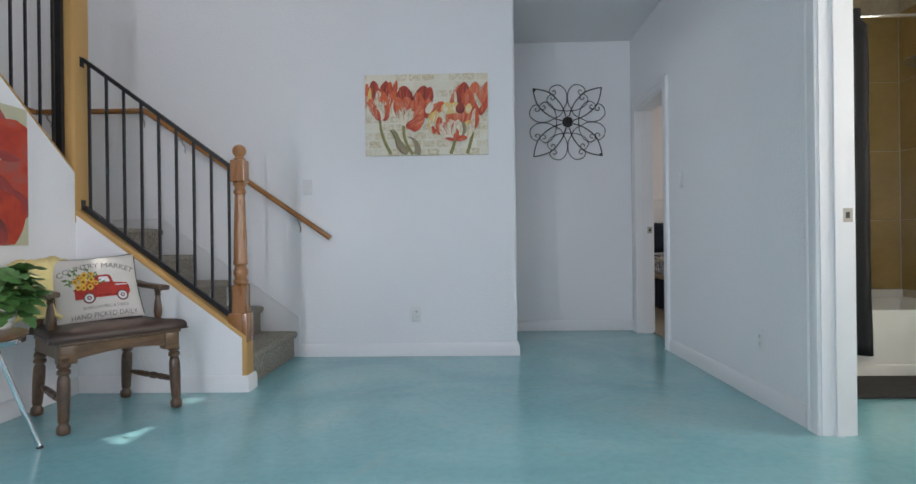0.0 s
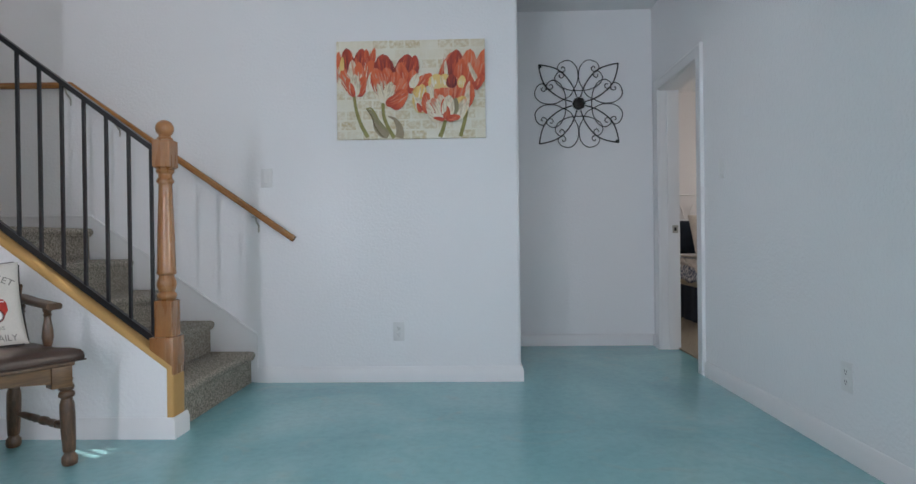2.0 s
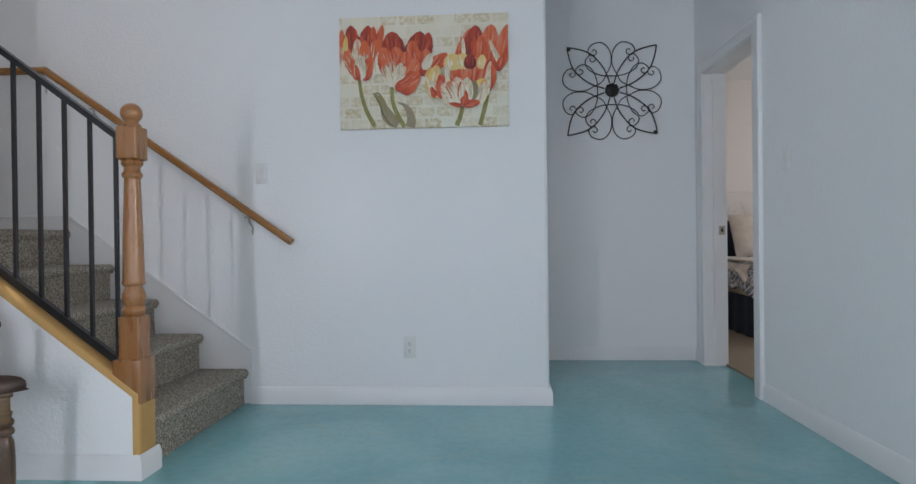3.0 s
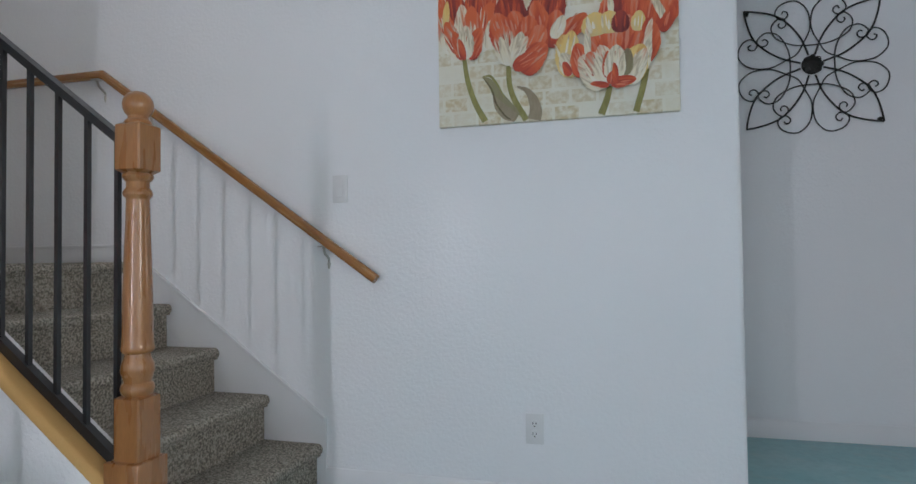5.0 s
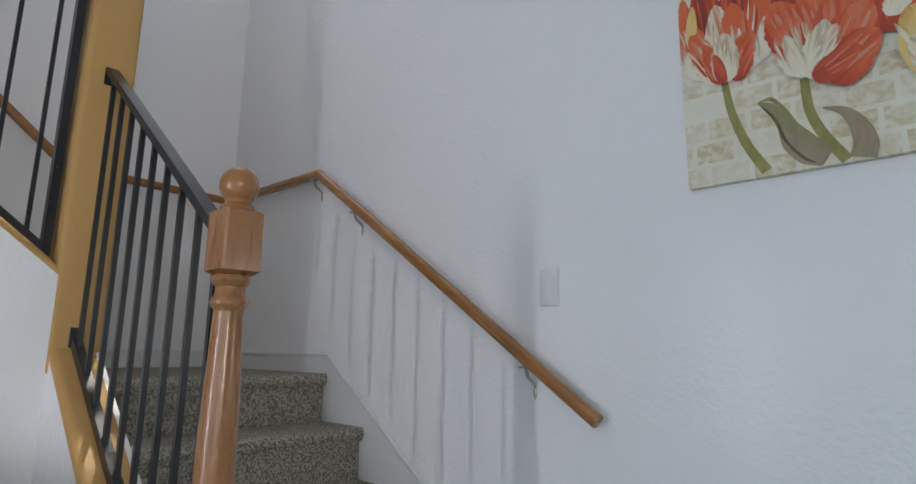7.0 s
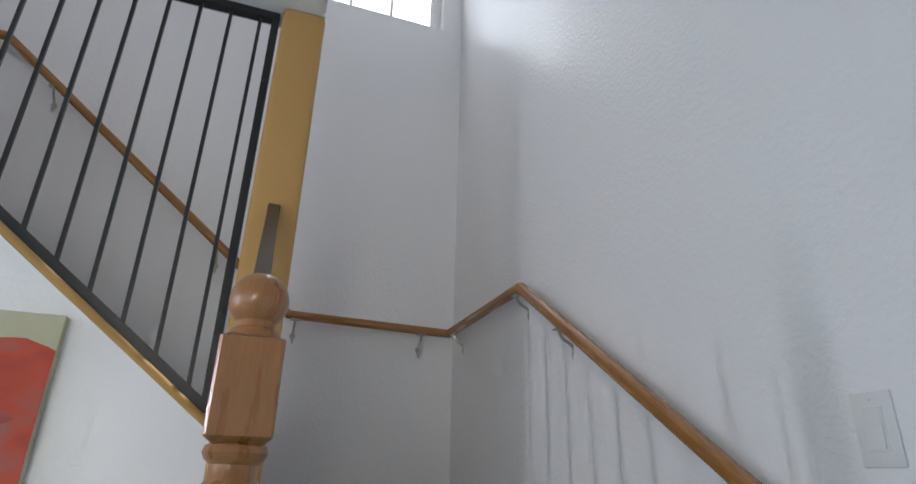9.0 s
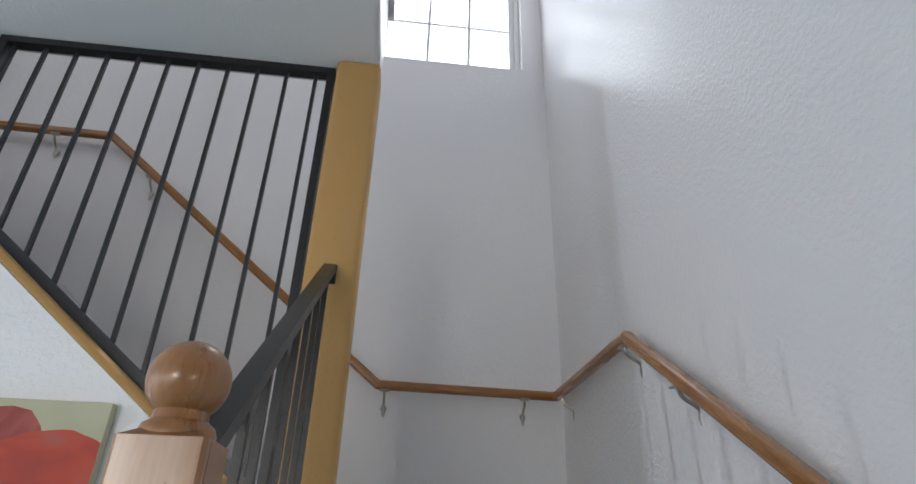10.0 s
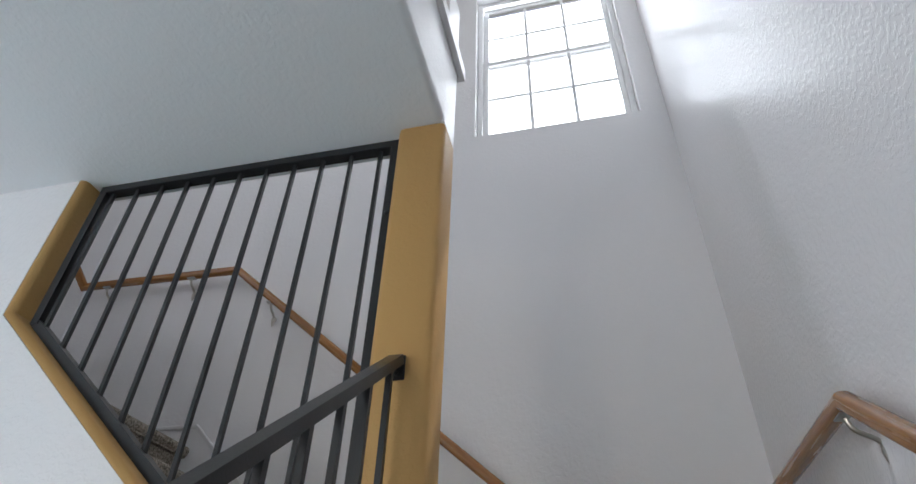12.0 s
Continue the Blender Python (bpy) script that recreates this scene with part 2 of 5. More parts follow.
def brush_paint(name, stops, across=60.0, along=7.0, span=0.16, weight=0.5):
    """Oil paint with streaks that run along the petal."""
    m = bpy.data.materials.new(name)
    m.use_nodes = True
    nt = m.node_tree
    n, l = nt.nodes, nt.links
    p = n["Principled BSDF"]
    co = n.new("ShaderNodeTexCoord")
    mp = n.new("ShaderNodeMapping")
    mp.inputs["Scale"].default_value = (across, along, 1)
    l.new(co.outputs["Object"], mp.inputs[0])
    info = n.new("ShaderNodeObjectInfo")
    sh = n.new("ShaderNodeVectorMath")
    sh.operation = "ADD"
    l.new(mp.outputs[0], sh.inputs[0])
    sc = n.new("ShaderNodeMath")
    sc.operation = "MULTIPLY"
    sc.inputs[1].default_value = 50
    l.new(info.outputs["Random"], sc.inputs[0])
    l.new(sc.outputs[0], sh.inputs[1])
    t = n.new("ShaderNodeTexNoise")
    t.inputs["Scale"].default_value, t.inputs["Detail"].default_value, t.inputs["Distortion"].default_value = 1.0, 3, 0.5
    l.new(sh.outputs[0], t.inputs["Vector"])
    sep = n.new("ShaderNodeSeparateXYZ")
    l.new(co.outputs["Object"], sep.inputs[0])
    mr = n.new("ShaderNodeMapRange")
    mr.inputs[2].default_value = span
    l.new(sep.outputs[1], mr.inputs[0])
    mix = n.new("ShaderNodeMix")
    mix.inputs[0].default_value = weight
    l.new(t.outputs["Fac"], mix.inputs[2])
    l.new(mr.outputs[0], mix.inputs[3])
    r = ramp_node(nt, stops)
    l.new(mix.outputs[0], r.inputs[0])
    l.new(r.outputs[0], p.inputs["Base Color"])
    p.inputs["Roughness"].default_value = 0.55
    b = n.new("ShaderNodeBump")
    b.inputs["Strength"].default_value, b.inputs["Distance"].default_value = 0.3, 0.001
    l.new(t.outputs["Fac"], b.inputs["Height"])
    l.new(b.outputs[0], p.inputs["Normal"])
    return m


CREAM, ORANGE, REDP, DEEP, PINK, YEL = (0.80, 0.71, 0.53), (0.72, 0.14, 0.045), (0.54, 0.07, 0.028), (0.28, 0.036, 0.028), (0.66, 0.27, 0.18), (0.82, 0.58, 0.19)
P_RED = brush_paint("petal_red_orange", [(0.2, DEEP), (0.42, REDP), (0.6, ORANGE), (0.8, PINK)], weight=0.3)
P_DEEP = brush_paint("petal_deep_red", [(0.25, (0.12, 0.015, 0.016)), (0.5, DEEP), (0.75, REDP)], weight=0.3)
P_WHITE = brush_paint("petal_white_streaked", [(0.30, (0.84, 0.79, 0.68)), (0.46, CREAM), (0.51, (0.56, 0.42, 0.30)), (0.56, PINK), (0.68, ORANGE)], across=85, weight=0.45)
P_CREAM = brush_paint("petal_cream", [(0.25, (0.86, 0.81, 0.70)), (0.45, CREAM), (0.52, (0.52, 0.42, 0.29)), (0.60, (0.80, 0.72, 0.56)), (0.72, (0.66, 0.30, 0.17))], across=75, weight=0.3)
P_YEL = brush_paint("petal_yellow", [(0.3, (0.72, 0.56, 0.27)), (0.55, YEL), (0.75, (0.58, 0.24, 0.07))], weight=0.3)
P_PINK = brush_paint("petal_light_orange", [(0.3, ORANGE), (0.55, PINK), (0.8, (0.74, 0.44, 0.30))], weight=0.3)
P_STEM = brush_paint("stem_green", [(0.3, (0.24, 0.22, 0.06)), (0.6, (0.34, 0.31, 0.10)), (0.8, (0.15, 0.13, 0.06))], along=20, weight=0.1)
P_LEAF = brush_paint("leaf_olive", [(0.3, (0.30, 0.27, 0.14)), (0.55, (0.24, 0.18, 0.11)), (0.75, (0.33, 0.29, 0.10))], weight=0.3)
P_TAUPE = brush_paint("leaf_taupe", [(0.3, (0.30, 0.24, 0.15)), (0.55, (0.36, 0.29, 0.19)), (0.75, (0.27, 0.20, 0.12))], along=20, weight=0.1)
P_BARK = brush_paint("outline_brown_green", [(0.35, (0.10, 0.06, 0.03)), (0.65, (0.17, 0.16, 0.04))], along=20, weight=0.1)
P_POPPY = brush_paint("poppy_red", [(0.34, (0.20, 0.045, 0.04)), (0.45, (0.40, 0.035, 0.018)), (0.56, (0.52, 0.055, 0.02)), (0.7, (0.36, 0.10, 0.08))], across=11, along=6, span=0.35, weight=0.2)
P_POPPYDARK = brush_paint("poppy_maroon", [(0.3, (0.15, 0.03, 0.03)), (0.55, (0.32, 0.045, 0.04)), (0.8, (0.46, 0.13, 0.10))], across=14, along=4, span=0.35, weight=0.3)
P_SAGE = mat("sage_canvas_paint", (0.56, 0.55, 0.39), 0.7, var=0.06, scale=5, bump=0.3, bump_scale=300, bump_dist=0.001)


def canvas_material():
    """Cream canvas with worn blocks of faint ochre lettering-like pattern."""
    m = mat("cream_block_canvas", (0.79, 0.74, 0.60), 0.7, scale=9, second=(0.85, 0.82, 0.71), bump=0.3, bump_scale=350, bump_dist=0.001)
    nt = m.node_tree
    n, l = nt.nodes, nt.links
    p = n["Principled BSDF"]
    base = p.inputs["Base Color"].links[0].from_socket
    co = n["Texture Coordinate"]
    br = n.new("ShaderNodeTexBrick")
    br.offset, br.squash = 0.35, 1.0
    br.inputs["Scale"].default_value = 1.0
    br.inputs["Brick Width"].default_value, br.inputs["Row Height"].default_value = 0.10, 0.062
    br.inputs["Mortar Size"].default_value = 0.006
    br.inputs["Color1"].default_value, br.inputs["Color2"].default_value, br.inputs["Mortar"].default_value = (0, 0, 0, 1), (1, 1, 1, 1), (0, 0, 0, 1)
    l.new(co.outputs["Object"], br.inputs["Vector"])
    no = n.new("ShaderNodeTexNoise")
    no.inputs["Scale"].default_value, no.inputs["Detail"].default_value = 45, 6
    l.new(co.outputs["Object"], no.inputs["Vector"])
    r = ramp_node(nt, [(0.36, (0, 0, 0)), (0.60, (0.8, 0.8, 0.8))])
    l.new(no.outputs["Fac"], r.inputs[0])
    mu = n.new("ShaderNodeMath")
    mu.operation = "MULTIPLY"
    l.new(br.outputs["Color"], mu.inputs[0])
    l.new(r.outputs[0], mu.inputs[1])
    mx = n.new("ShaderNodeMix")
    mx.data_type = "RGBA"
    l.new(mu.outputs[0], mx.inputs[0])
    l.new(base, mx.inputs[6])
    mx.inputs[7].default_value = (0.58, 0.45, 0.22, 1)
    l.new(mx.outputs[2], p.inputs["Base Color"])
    return m


M_CANVAS = canvas_material()


def quilt_material():
    """White and slate-blue lattice print on cotton."""
    m = mat("blue_lattice_quilt", (0.55, 0.54, 0.54), 0.9, var=0.05, scale=9)
    nt = m.node_tree
    n, l = nt.nodes, nt.links
    p = n["Principled BSDF"]
    co = n["Texture Coordinate"]
    v = n.new("ShaderNodeTexVoronoi")
    v.feature = "DISTANCE_TO_EDGE"
    v.inputs["Scale"].default_value = 8
    l.new(co.outputs["Object"], v.inputs["Vector"])
    w = n.new("ShaderNodeTexVoronoi")
    w.inputs["Scale"].default_value = 26
    l.new(co.outputs["Object"], w.inputs["Vector"])
    r = ramp_node(nt, [(0.05, (0.62, 0.61, 0.60)), (0.09, (0.09, 0.12, 0.19)), (0.15, (0.13, 0.16, 0.24)), (0.19, (0.60, 0.59, 0.58))])
    l.new(v.outputs["Distance"], r.inputs[0])
    r2 = ramp_node(nt, [(0.3, (0.25, 0.29, 0.38)), (0.45, (1, 1, 1))])
    l.new(w.outputs["Distance"], r2.inputs[0])
    mx = n.new("ShaderNodeMix")
    mx.data_type, mx.blend_type = "RGBA", "MULTIPLY"
    mx.inputs[0].default_value = 0.8
    l.new(r.outputs[0], mx.inputs[6])
    l.new(r2.outputs[0], mx.inputs[7])
    l.new(mx.outputs[2], p.inputs["Base Color"])
    return m


M_QUILT = quilt_material()


# ---- mesh helpers ----
def finish(name, bm, material, parent=None, smooth=False, m=None):
    bmesh.ops.recalc_face_normals(bm, faces=bm.faces)
    me = bpy.data.meshes.new(name)
    bm.to_mesh(me)
    bm.free()
    if smooth:
        me.shade_smooth()
        me.set_sharp_from_angle(angle=radians(38))
    me.materials.append(material)
    ob = new(name, me)
    if parent is not None:
        ob.parent = parent
    if m is not None:
        ob.matrix_basis = m
    return ob


def part(name, bm, material, parent, label="", smooth=False, m=None):
    ob = finish(name, bm, material, parent, smooth, m)
    if label:
        tagged(ob, label)
    return ob


def thing(name, label, category, m=None, group="", kind=""):
    ob = new(name)
    ob.empty_display_size = 0.1
    if m is not None:
        ob.matrix_basis = m
    return tagged(ob, label, category, group, kind)


def setting(name, bm, material, label="", smooth=False):
    return tagged(finish(name, bm, material, None, smooth), label, "", "", "structure")


def box(bm, x0, x1, y0, y1, z0, z1, bevel=0.0, segs=2):
    v = [bm.verts.new((x, y, z)) for x in (x0, x1) for y in (y0, y1) for z in (z0, z1)]
    fs = [bm.faces.new([v[i] for i in q]) for q in ((0, 1, 3, 2), (4, 6, 7, 5), (0, 4, 5, 1), (2, 3, 7, 6), (0, 2, 6, 4), (1, 5, 7, 3))]
    if bevel:
        es = list({e for f in fs for e in f.edges})
        bmesh.ops.bevel(bm, geom=es, offset=bevel, segments=segs, affect="EDGES", profile=0.5)
    return bm


def boxed(*a, **k):
    return box(bmesh.new(), *a, **k)


def prism(poly, axis, a, b):
    """A flat outline pushed from a to b along an axis; the outline's two numbers are the other axes in order."""
    bm = bmesh.new()

    def at(p, w):
        return {"x": (w, p[0], p[1]), "y": (p[0], w, p[1]), "z": (p[0], p[1], w)}[axis]
    lo = [bm.verts.new(at(p, a)) for p in poly]
    hi = [bm.verts.new(at(p, b)) for p in poly]
    n = len(poly)
    bm.faces.new(lo[::-1])
    bm.faces.new(hi)
    for i in range(n):
        bm.faces.new((lo[i], lo[(i + 1) % n], hi[(i + 1) % n], hi[i]))
    return bm


def arc(cx, cy, r, a0, a1, n=6):
    return [(cx + r * math.cos(radians(a0 + (a1 - a0) * i / n)), cy + r * math.sin(radians(a0 + (a1 - a0) * i / n))) for i in range(n + 1)]


def pierced(axis, a, b, u0, u1, z0, z1, holes=()):
    """A wall slab between a and b along axis, with openings (u0, u1, z0, z1) right through it."""
    us = sorted({u0, u1, *[h[0] for h in holes], *[h[1] for h in holes]})
    zs = sorted({z0, z1, *[h[2] for h in holes], *[h[3] for h in holes]})
    solid = {}
    for i in range(len(us) - 1):
        for j in range(len(zs) - 1):
            cu, cz = (us[i] + us[i + 1]) / 2, (zs[j] + zs[j + 1]) / 2
            solid[i, j] = not any(h[0] < cu < h[1] and h[2] < cz < h[3] for h in holes)
    bm = bmesh.new()
    made = {}

    def v(w, u, z):
        k = (w, round(u, 5), round(z, 5))
        if k not in made:
            made[k] = bm.verts.new((w, u, z) if axis == "x" else (u, w, z))
        return made[k]
    for (i, j), s in solid.items():
        if not s:
            continue
        p, q, r, t = us[i], us[i + 1], zs[j], zs[j + 1]
        for w in (a, b):
            bm.faces.new((v(w, p, r), v(w, q, r), v(w, q, t), v(w, p, t)))
        for di, dj, e in ((-1, 0, ((p, r), (p, t))), (1, 0, ((q, r), (q, t))), (0, -1, ((p, r), (q, r))), (0, 1, ((p, t), (q, t)))):
            if not solid.get((i + di, j + dj), False):
                bm.faces.new((v(a, *e[0]), v(a, *e[1]), v(b, *e[1]), v(b, *e[0])))
    return bm


def lathe(profile, segs=20, bm=None, at=(0, 0, 0)):
    """Turned shape: (radius, height) pairs round the z axis."""
    bm = bm or bmesh.new()
    rings = []
    for r, z in profile:
        rings.append([bm.verts.new((at[0] + max(r, 1e-4) * math.cos(2 * math.pi * i / segs), at[1] + max(r, 1e-4) * math.sin(2 * math.pi * i / segs), at[2] + z)) for i in range(segs)])
    for a, b in zip(rings, rings[1:]):
        for i in range(segs):
            bm.faces.new((a[i], a[(i + 1) % segs], b[(i + 1) % segs], b[i]))
    bm.faces.new(rings[0][::-1])
    bm.faces.new(rings[-1])
    return bm


def sweep(pts, profile, up=(0, 0, 1), bm=None, closed=False):
    """A profile of (side, up) pairs drawn along a line of points, mitred at the bends."""
    bm = bm or bmesh.new()
    P = [Vector(p) for p in pts]
    up = Vector(up).normalized()
    n = len(P)
    rings = []
    for i in range(n):
        if closed:
            d0, d1 = (P[i] - P[i - 1]).normalized(), (P[(i + 1) % n] - P[i]).normalized()
        else:
            d0 = (P[i] - P[i - 1]).normalized() if i else (P[1] - P[0]).normalized()
            d1 = (P[i + 1] - P[i]).normalized() if i < n - 1 else d0
        side = (d0.cross(up)) if abs(d0.dot(up)) < 0.999 else d0.cross(Vector((1, 0, 0)))
        side.normalize()
        rise = side.cross(d0)
        cut = (d0 + d1).normalized()
        ring = []
        for s, u in profile:
            q = P[i] + side * s + rise * u
            k = cut.dot(P[i] - q) / max(0.2, cut.dot(d0))
            ring.append(bm.verts.new(q + d0 * k))
        rings.append(ring)
    m = len(profile)
    pairs = list(zip(rings, rings[1:])) + ([(rings[-1], rings[0])] if closed else [])
    for a, b in pairs:
        for i in range(m):
            bm.faces.new((a[i], a[(i + 1) % m], b[(i + 1) % m], b[i]))
    if not closed:
        bm.faces.new(rings[0][::-1])
        bm.faces.new(rings[-1])
    return bm


def circle(r, n=8):
    return [(r * math.cos(2 * math.pi * i / n), r * math.sin(2 * math.pi * i / n)) for i in range(n)]


def rounded(w, h, r, n=3):
    out = []
    for cx, cy, a in ((w / 2 - r, h / 2 - r, 0), (-w / 2 + r, h / 2 - r, 90), (-w / 2 + r, -h / 2 + r, 180), (w / 2 - r, -h / 2 + r, 270)):
        out += arc(cx, cy, r, a, a + 90, n)
    return out


def smooth_line(points, steps=6, closed=False):
    """A soft curve through points of two or three numbers."""
    P = [np.array(p, float) for p in points]
    n = len(P)
    out = []
    for i in range(n if closed else n - 1):
        if closed:
            a, b, c, d = P[i - 1], P[i], P[(i + 1) % n], P[(i + 2) % n]
        else:
            b, c = P[i], P[i + 1]
            a, d = (P[i - 1] if i else 2 * b - c), (P[i + 2] if i + 2 < n else 2 * c - b)
        for k in range(steps):
            t = k / steps
            out.append(tuple(0.5 * ((2 * b) + (c - a) * t + (2 * a - 5 * b + 4 * c - d) * t * t + (3 * b - a - 3 * c + d) * t ** 3)))
    if not closed:
        out.append(tuple(P[-1]))
    return out


# ---- the plan: metres ----
WALL_Y = 4.385          # face of the long picture wall
NICHE_Y = 5.56          # back of the hall niche
LEFT_X = -2.20          # face of the wall under the second flight
STAIR_X = -3.25         # face of the wall with the high window
RIGHT_X = 1.60          # face of the wall with the two doors
CURB = (3.36, 3.48)   # low wall of the first flight, across its thickness
CEIL = 2.76
ROOF = 5.62
RISE, RUN = 0.1945, 0.2535
LANDING = 5 * RISE

# ---- floor, ground ----
setting("floor", boxed(-3.4, 3.3, -5.3, 5.6, -0.12, 0.0), M_FLOOR, "glossy teal acid-stained concrete floor")
bm = bmesh.new()
box(bm, 1.73, 5.3, 4.56, 8.2, 0.001, 0.012)
setting("bedroom_floor", bm, M_BEDCARPET, "tan loop-pile bedroom carpet")
M_GROUND = mat("pale_dry_ground", (0.30, 0.28, 0.23), 0.95, var=0.15, scale=0.5, bump=0.5, bump_scale=8, bump_dist=0.03)
setting("ground", boxed(-400, 400, -400, 400, -0.5, -0.13), M_GROUND, "pale dry ground outside the house")

# ---- walls ----
R = 0.022
plan = [(-3.40, WALL_Y), *arc(0.43 - R, WALL_Y + R, R, -90, 0), (0.43, NICHE_Y), (0.31, NICHE_Y), (0.31, WALL_Y + 0.12), (-3.40, WALL_Y + 0.12)]
setting("wall_picture", prism(plan, "z", 0, ROOF), M_WALL, "long white textured wall beside the stairs", smooth=True)
setting("wall_niche", boxed(0.31, RIGHT_X, NICHE_Y, NICHE_Y + 0.12, 0, CEIL), M_WALL, "white end wall of the hall niche")
BED_DOOR = (4.575, 5.385, 0.0, 2.03)
BATH_DOOR = (1.79, 2.585, 0.0, 2.03)
# besides the doorways, two unseen holes, low and upstairs, only admit fill lamps
setting("wall_doors", pierced("x", RIGHT_X, RIGHT_X + 0.13, 0.15, 5.68, 0, ROOF, [BED_DOOR, BATH_DOOR, (0.35, 1.55, 0.3, 2.1), (1.2, 3.2, 3.95, 5.25)]), M_WALL, "white wall with bathroom and bedroom doorways")
setting("wall_window", pierced("x", -3.40, STAIR_X, 1.0, WALL_Y, 0, ROOF, [(3.352, 4.258, 3.845, 5.29)]), M_WALL, "tall white stairwell wall with a high window")
setting("wall_stair_end", boxed(STAIR_X, LEFT_X - 0.12, 1.0, 1.12, 0, ROOF), M_WALL, "white wall at the upper stair turn")
setting("wall_left", boxed(LEFT_X - 0.12, LEFT_X, 0.15, 2.16, 0, 3.05), M_WALL, "white wall beyond the stair railing")
SIDELIGHT = (-1.43, -1.29, 0.22, 2.02)
# the upstairs hole is unseen, cut for the front fill lamp
setting("wall_front", pierced("y", 0.0, 0.15, LEFT_X - 0.12, RIGHT_X + 0.13, 0, ROOF, [(-0.95, RIGHT_X + 0.13, 0, CEIL), SIDELIGHT, (-1.6, 0.4, 3.95, 5.25)]), M_WALL, "white wall stub with a wide opening to the living room")
# openings in both side walls are made up to admit the fill lamps
setting("wall_living_left", pierced("x", LEFT_X - 0.12, LEFT_X, -5.2, 0.0, 0, CEIL, [(-4.4, -2.4, 0.75, 2.15)]), M_WALL, "white living room wall with an unseen opening for a fill lamp")
setting("wall_living_right", pierced("x", RIGHT_X, RIGHT_X + 0.13, -5.2, 0.15, 0, CEIL, [(-2.6, -0.55, 0.7, 2.2)]), M_WALL, "white living room wall with an unseen opening for a fill lamp")
setting("wall_living_back", pierced("y", -5.32, -5.2, LEFT_X - 0.12, RIGHT_X + 0.13, 0, CEIL, [(-1.75, 1.45, 0.3, 2.45)]), M_WALL, "white living room wall with a wide window")
setting("ceiling_living", boxed(LEFT_X - 0.12, RIGHT_X + 0.13, -5.32, 0.0, CEIL, CEIL + 0.15), M_CEIL, "white living room ceiling")
setting("wall_void_end", boxed(0.43, 0.55, 3.492, WALL_Y, CEIL, ROOF), M_WALL, "white wall closing the stairwell above the hall")

# low walls that follow the stairs; the painted caps lie on them
SLOPE1 = ((LEFT_X, 1.066), (-1.207, 0.324))
SLOPE2 = ((3.36, 1.305), (2.19, 2.228))
CAPH = 0.024


def under(p, q):
    """Both points lowered by the cap's height, square to the slope."""
    n = Vector((-(q[1] - p[1]), q[0] - p[0])).normalized()
    if n.y < 0:
        n = -n
    return (p[0], p[1] - CAPH / n.y), (q[0], q[1] - CAPH / n.y)


a, b = under(*SLOPE1)
setting("wall_first_flight", prism([(LEFT_X, 0), (-1.23, 0), (-1.23, b[1] + 0.017), (LEFT_X, a[1])], "y", *CURB), M_WALL, "low white sloping wall beside the first flight")
a, b = under(*SLOPE2)
setting("wall_second_flight", prism([(CURB[1], 0), (2.16, 0), (2.16, b[1] + 0.02), (CURB[0], a[1]), (CURB[1], a[1])], "x", LEFT_X - 0.12, LEFT_X), M_WALL, "white wall sloping up with the second flight")

# ---- ceilings ----
EDGE_Y, EDGE_Z = 3.492, 3.15   # the upper floor's edge above the stairs
bm = prism([(0.15, CEIL), (EDGE_Y - R, CEIL), *arc(EDGE_Y - R, CEIL + R, R, -90, 0), (EDGE_Y, EDGE_Z), (0.15, EDGE_Z)], "x", LEFT_X, RIGHT_X)
box(bm, LEFT_X - 0.12, LEFT_X, 2.16, EDGE_Y, CEIL, EDGE_Z)
setting("ceiling", bm, M_CEIL, "white textured ceiling under the upper floor", smooth=True)
setting("ceiling_niche", boxed(0.43, RIGHT_X, EDGE_Y, NICHE_Y, 2.72, CEIL), M_CEIL, "white ceiling of the hall niche")
setting("ceiling_roof", boxed(-3.40, 1.73, 0, 5.7, ROOF, ROOF + 0.12), M_CEIL, "white ceiling high above the stairs")
bm = sweep([(LEFT_X - 0.145, 2.30, EDGE_Z + 0.03), (LEFT_X - 0.145, EDGE_Y + 0.01, EDGE_Z + 0.03), (0.43, EDGE_Y + 0.01, EDGE_Z + 0.03)], [(-0.012, -0.03), (0.008, -0.03), (0.014, -0.018), (0.014, 0.03), (-0.012, 0.03)])
tagged(setting("trim", bm, M_TRIM, "white trim board along the upper floor edge"))

# ---- post and painted caps ----
bm = boxed(LEFT_X - 0.124, LEFT_X + 0.004, 3.346, 3.496, 0.98, CEIL, bevel=0.018, segs=3)
setting("post", bm, M_GOLD, "ochre painted square stair post", smooth=True)
CAP = [(-0.062, -CAPH), *arc(-0.062 + 0.022, -0.022, 0.022, 180, 90, 5), *arc(0.062 - 0.022, -0.022, 0.022, 90, 0, 5), (0.062, -CAPH)]
yc, xc = sum(CURB) / 2, LEFT_X - 0.06
bm = sweep([(SLOPE1[0][0] + 0.0, yc, SLOPE1[0][1]), (SLOPE1[1][0], yc, SLOPE1[1][1]), (SLOPE1[1][0], yc, 0.0)], CAP, up=(1, 0, 2))
setting("trim_first_flight", bm, M_GOLD, "ochre painted rounded cap of the low stair wall", smooth=True)
bm = sweep([(xc, 3.375, SLOPE2[0][1] - 0.012), (xc, SLOPE2[1][0], SLOPE2[1][1]), (xc, SLOPE2[1][0], CEIL)], CAP, up=(0, 1, 2))
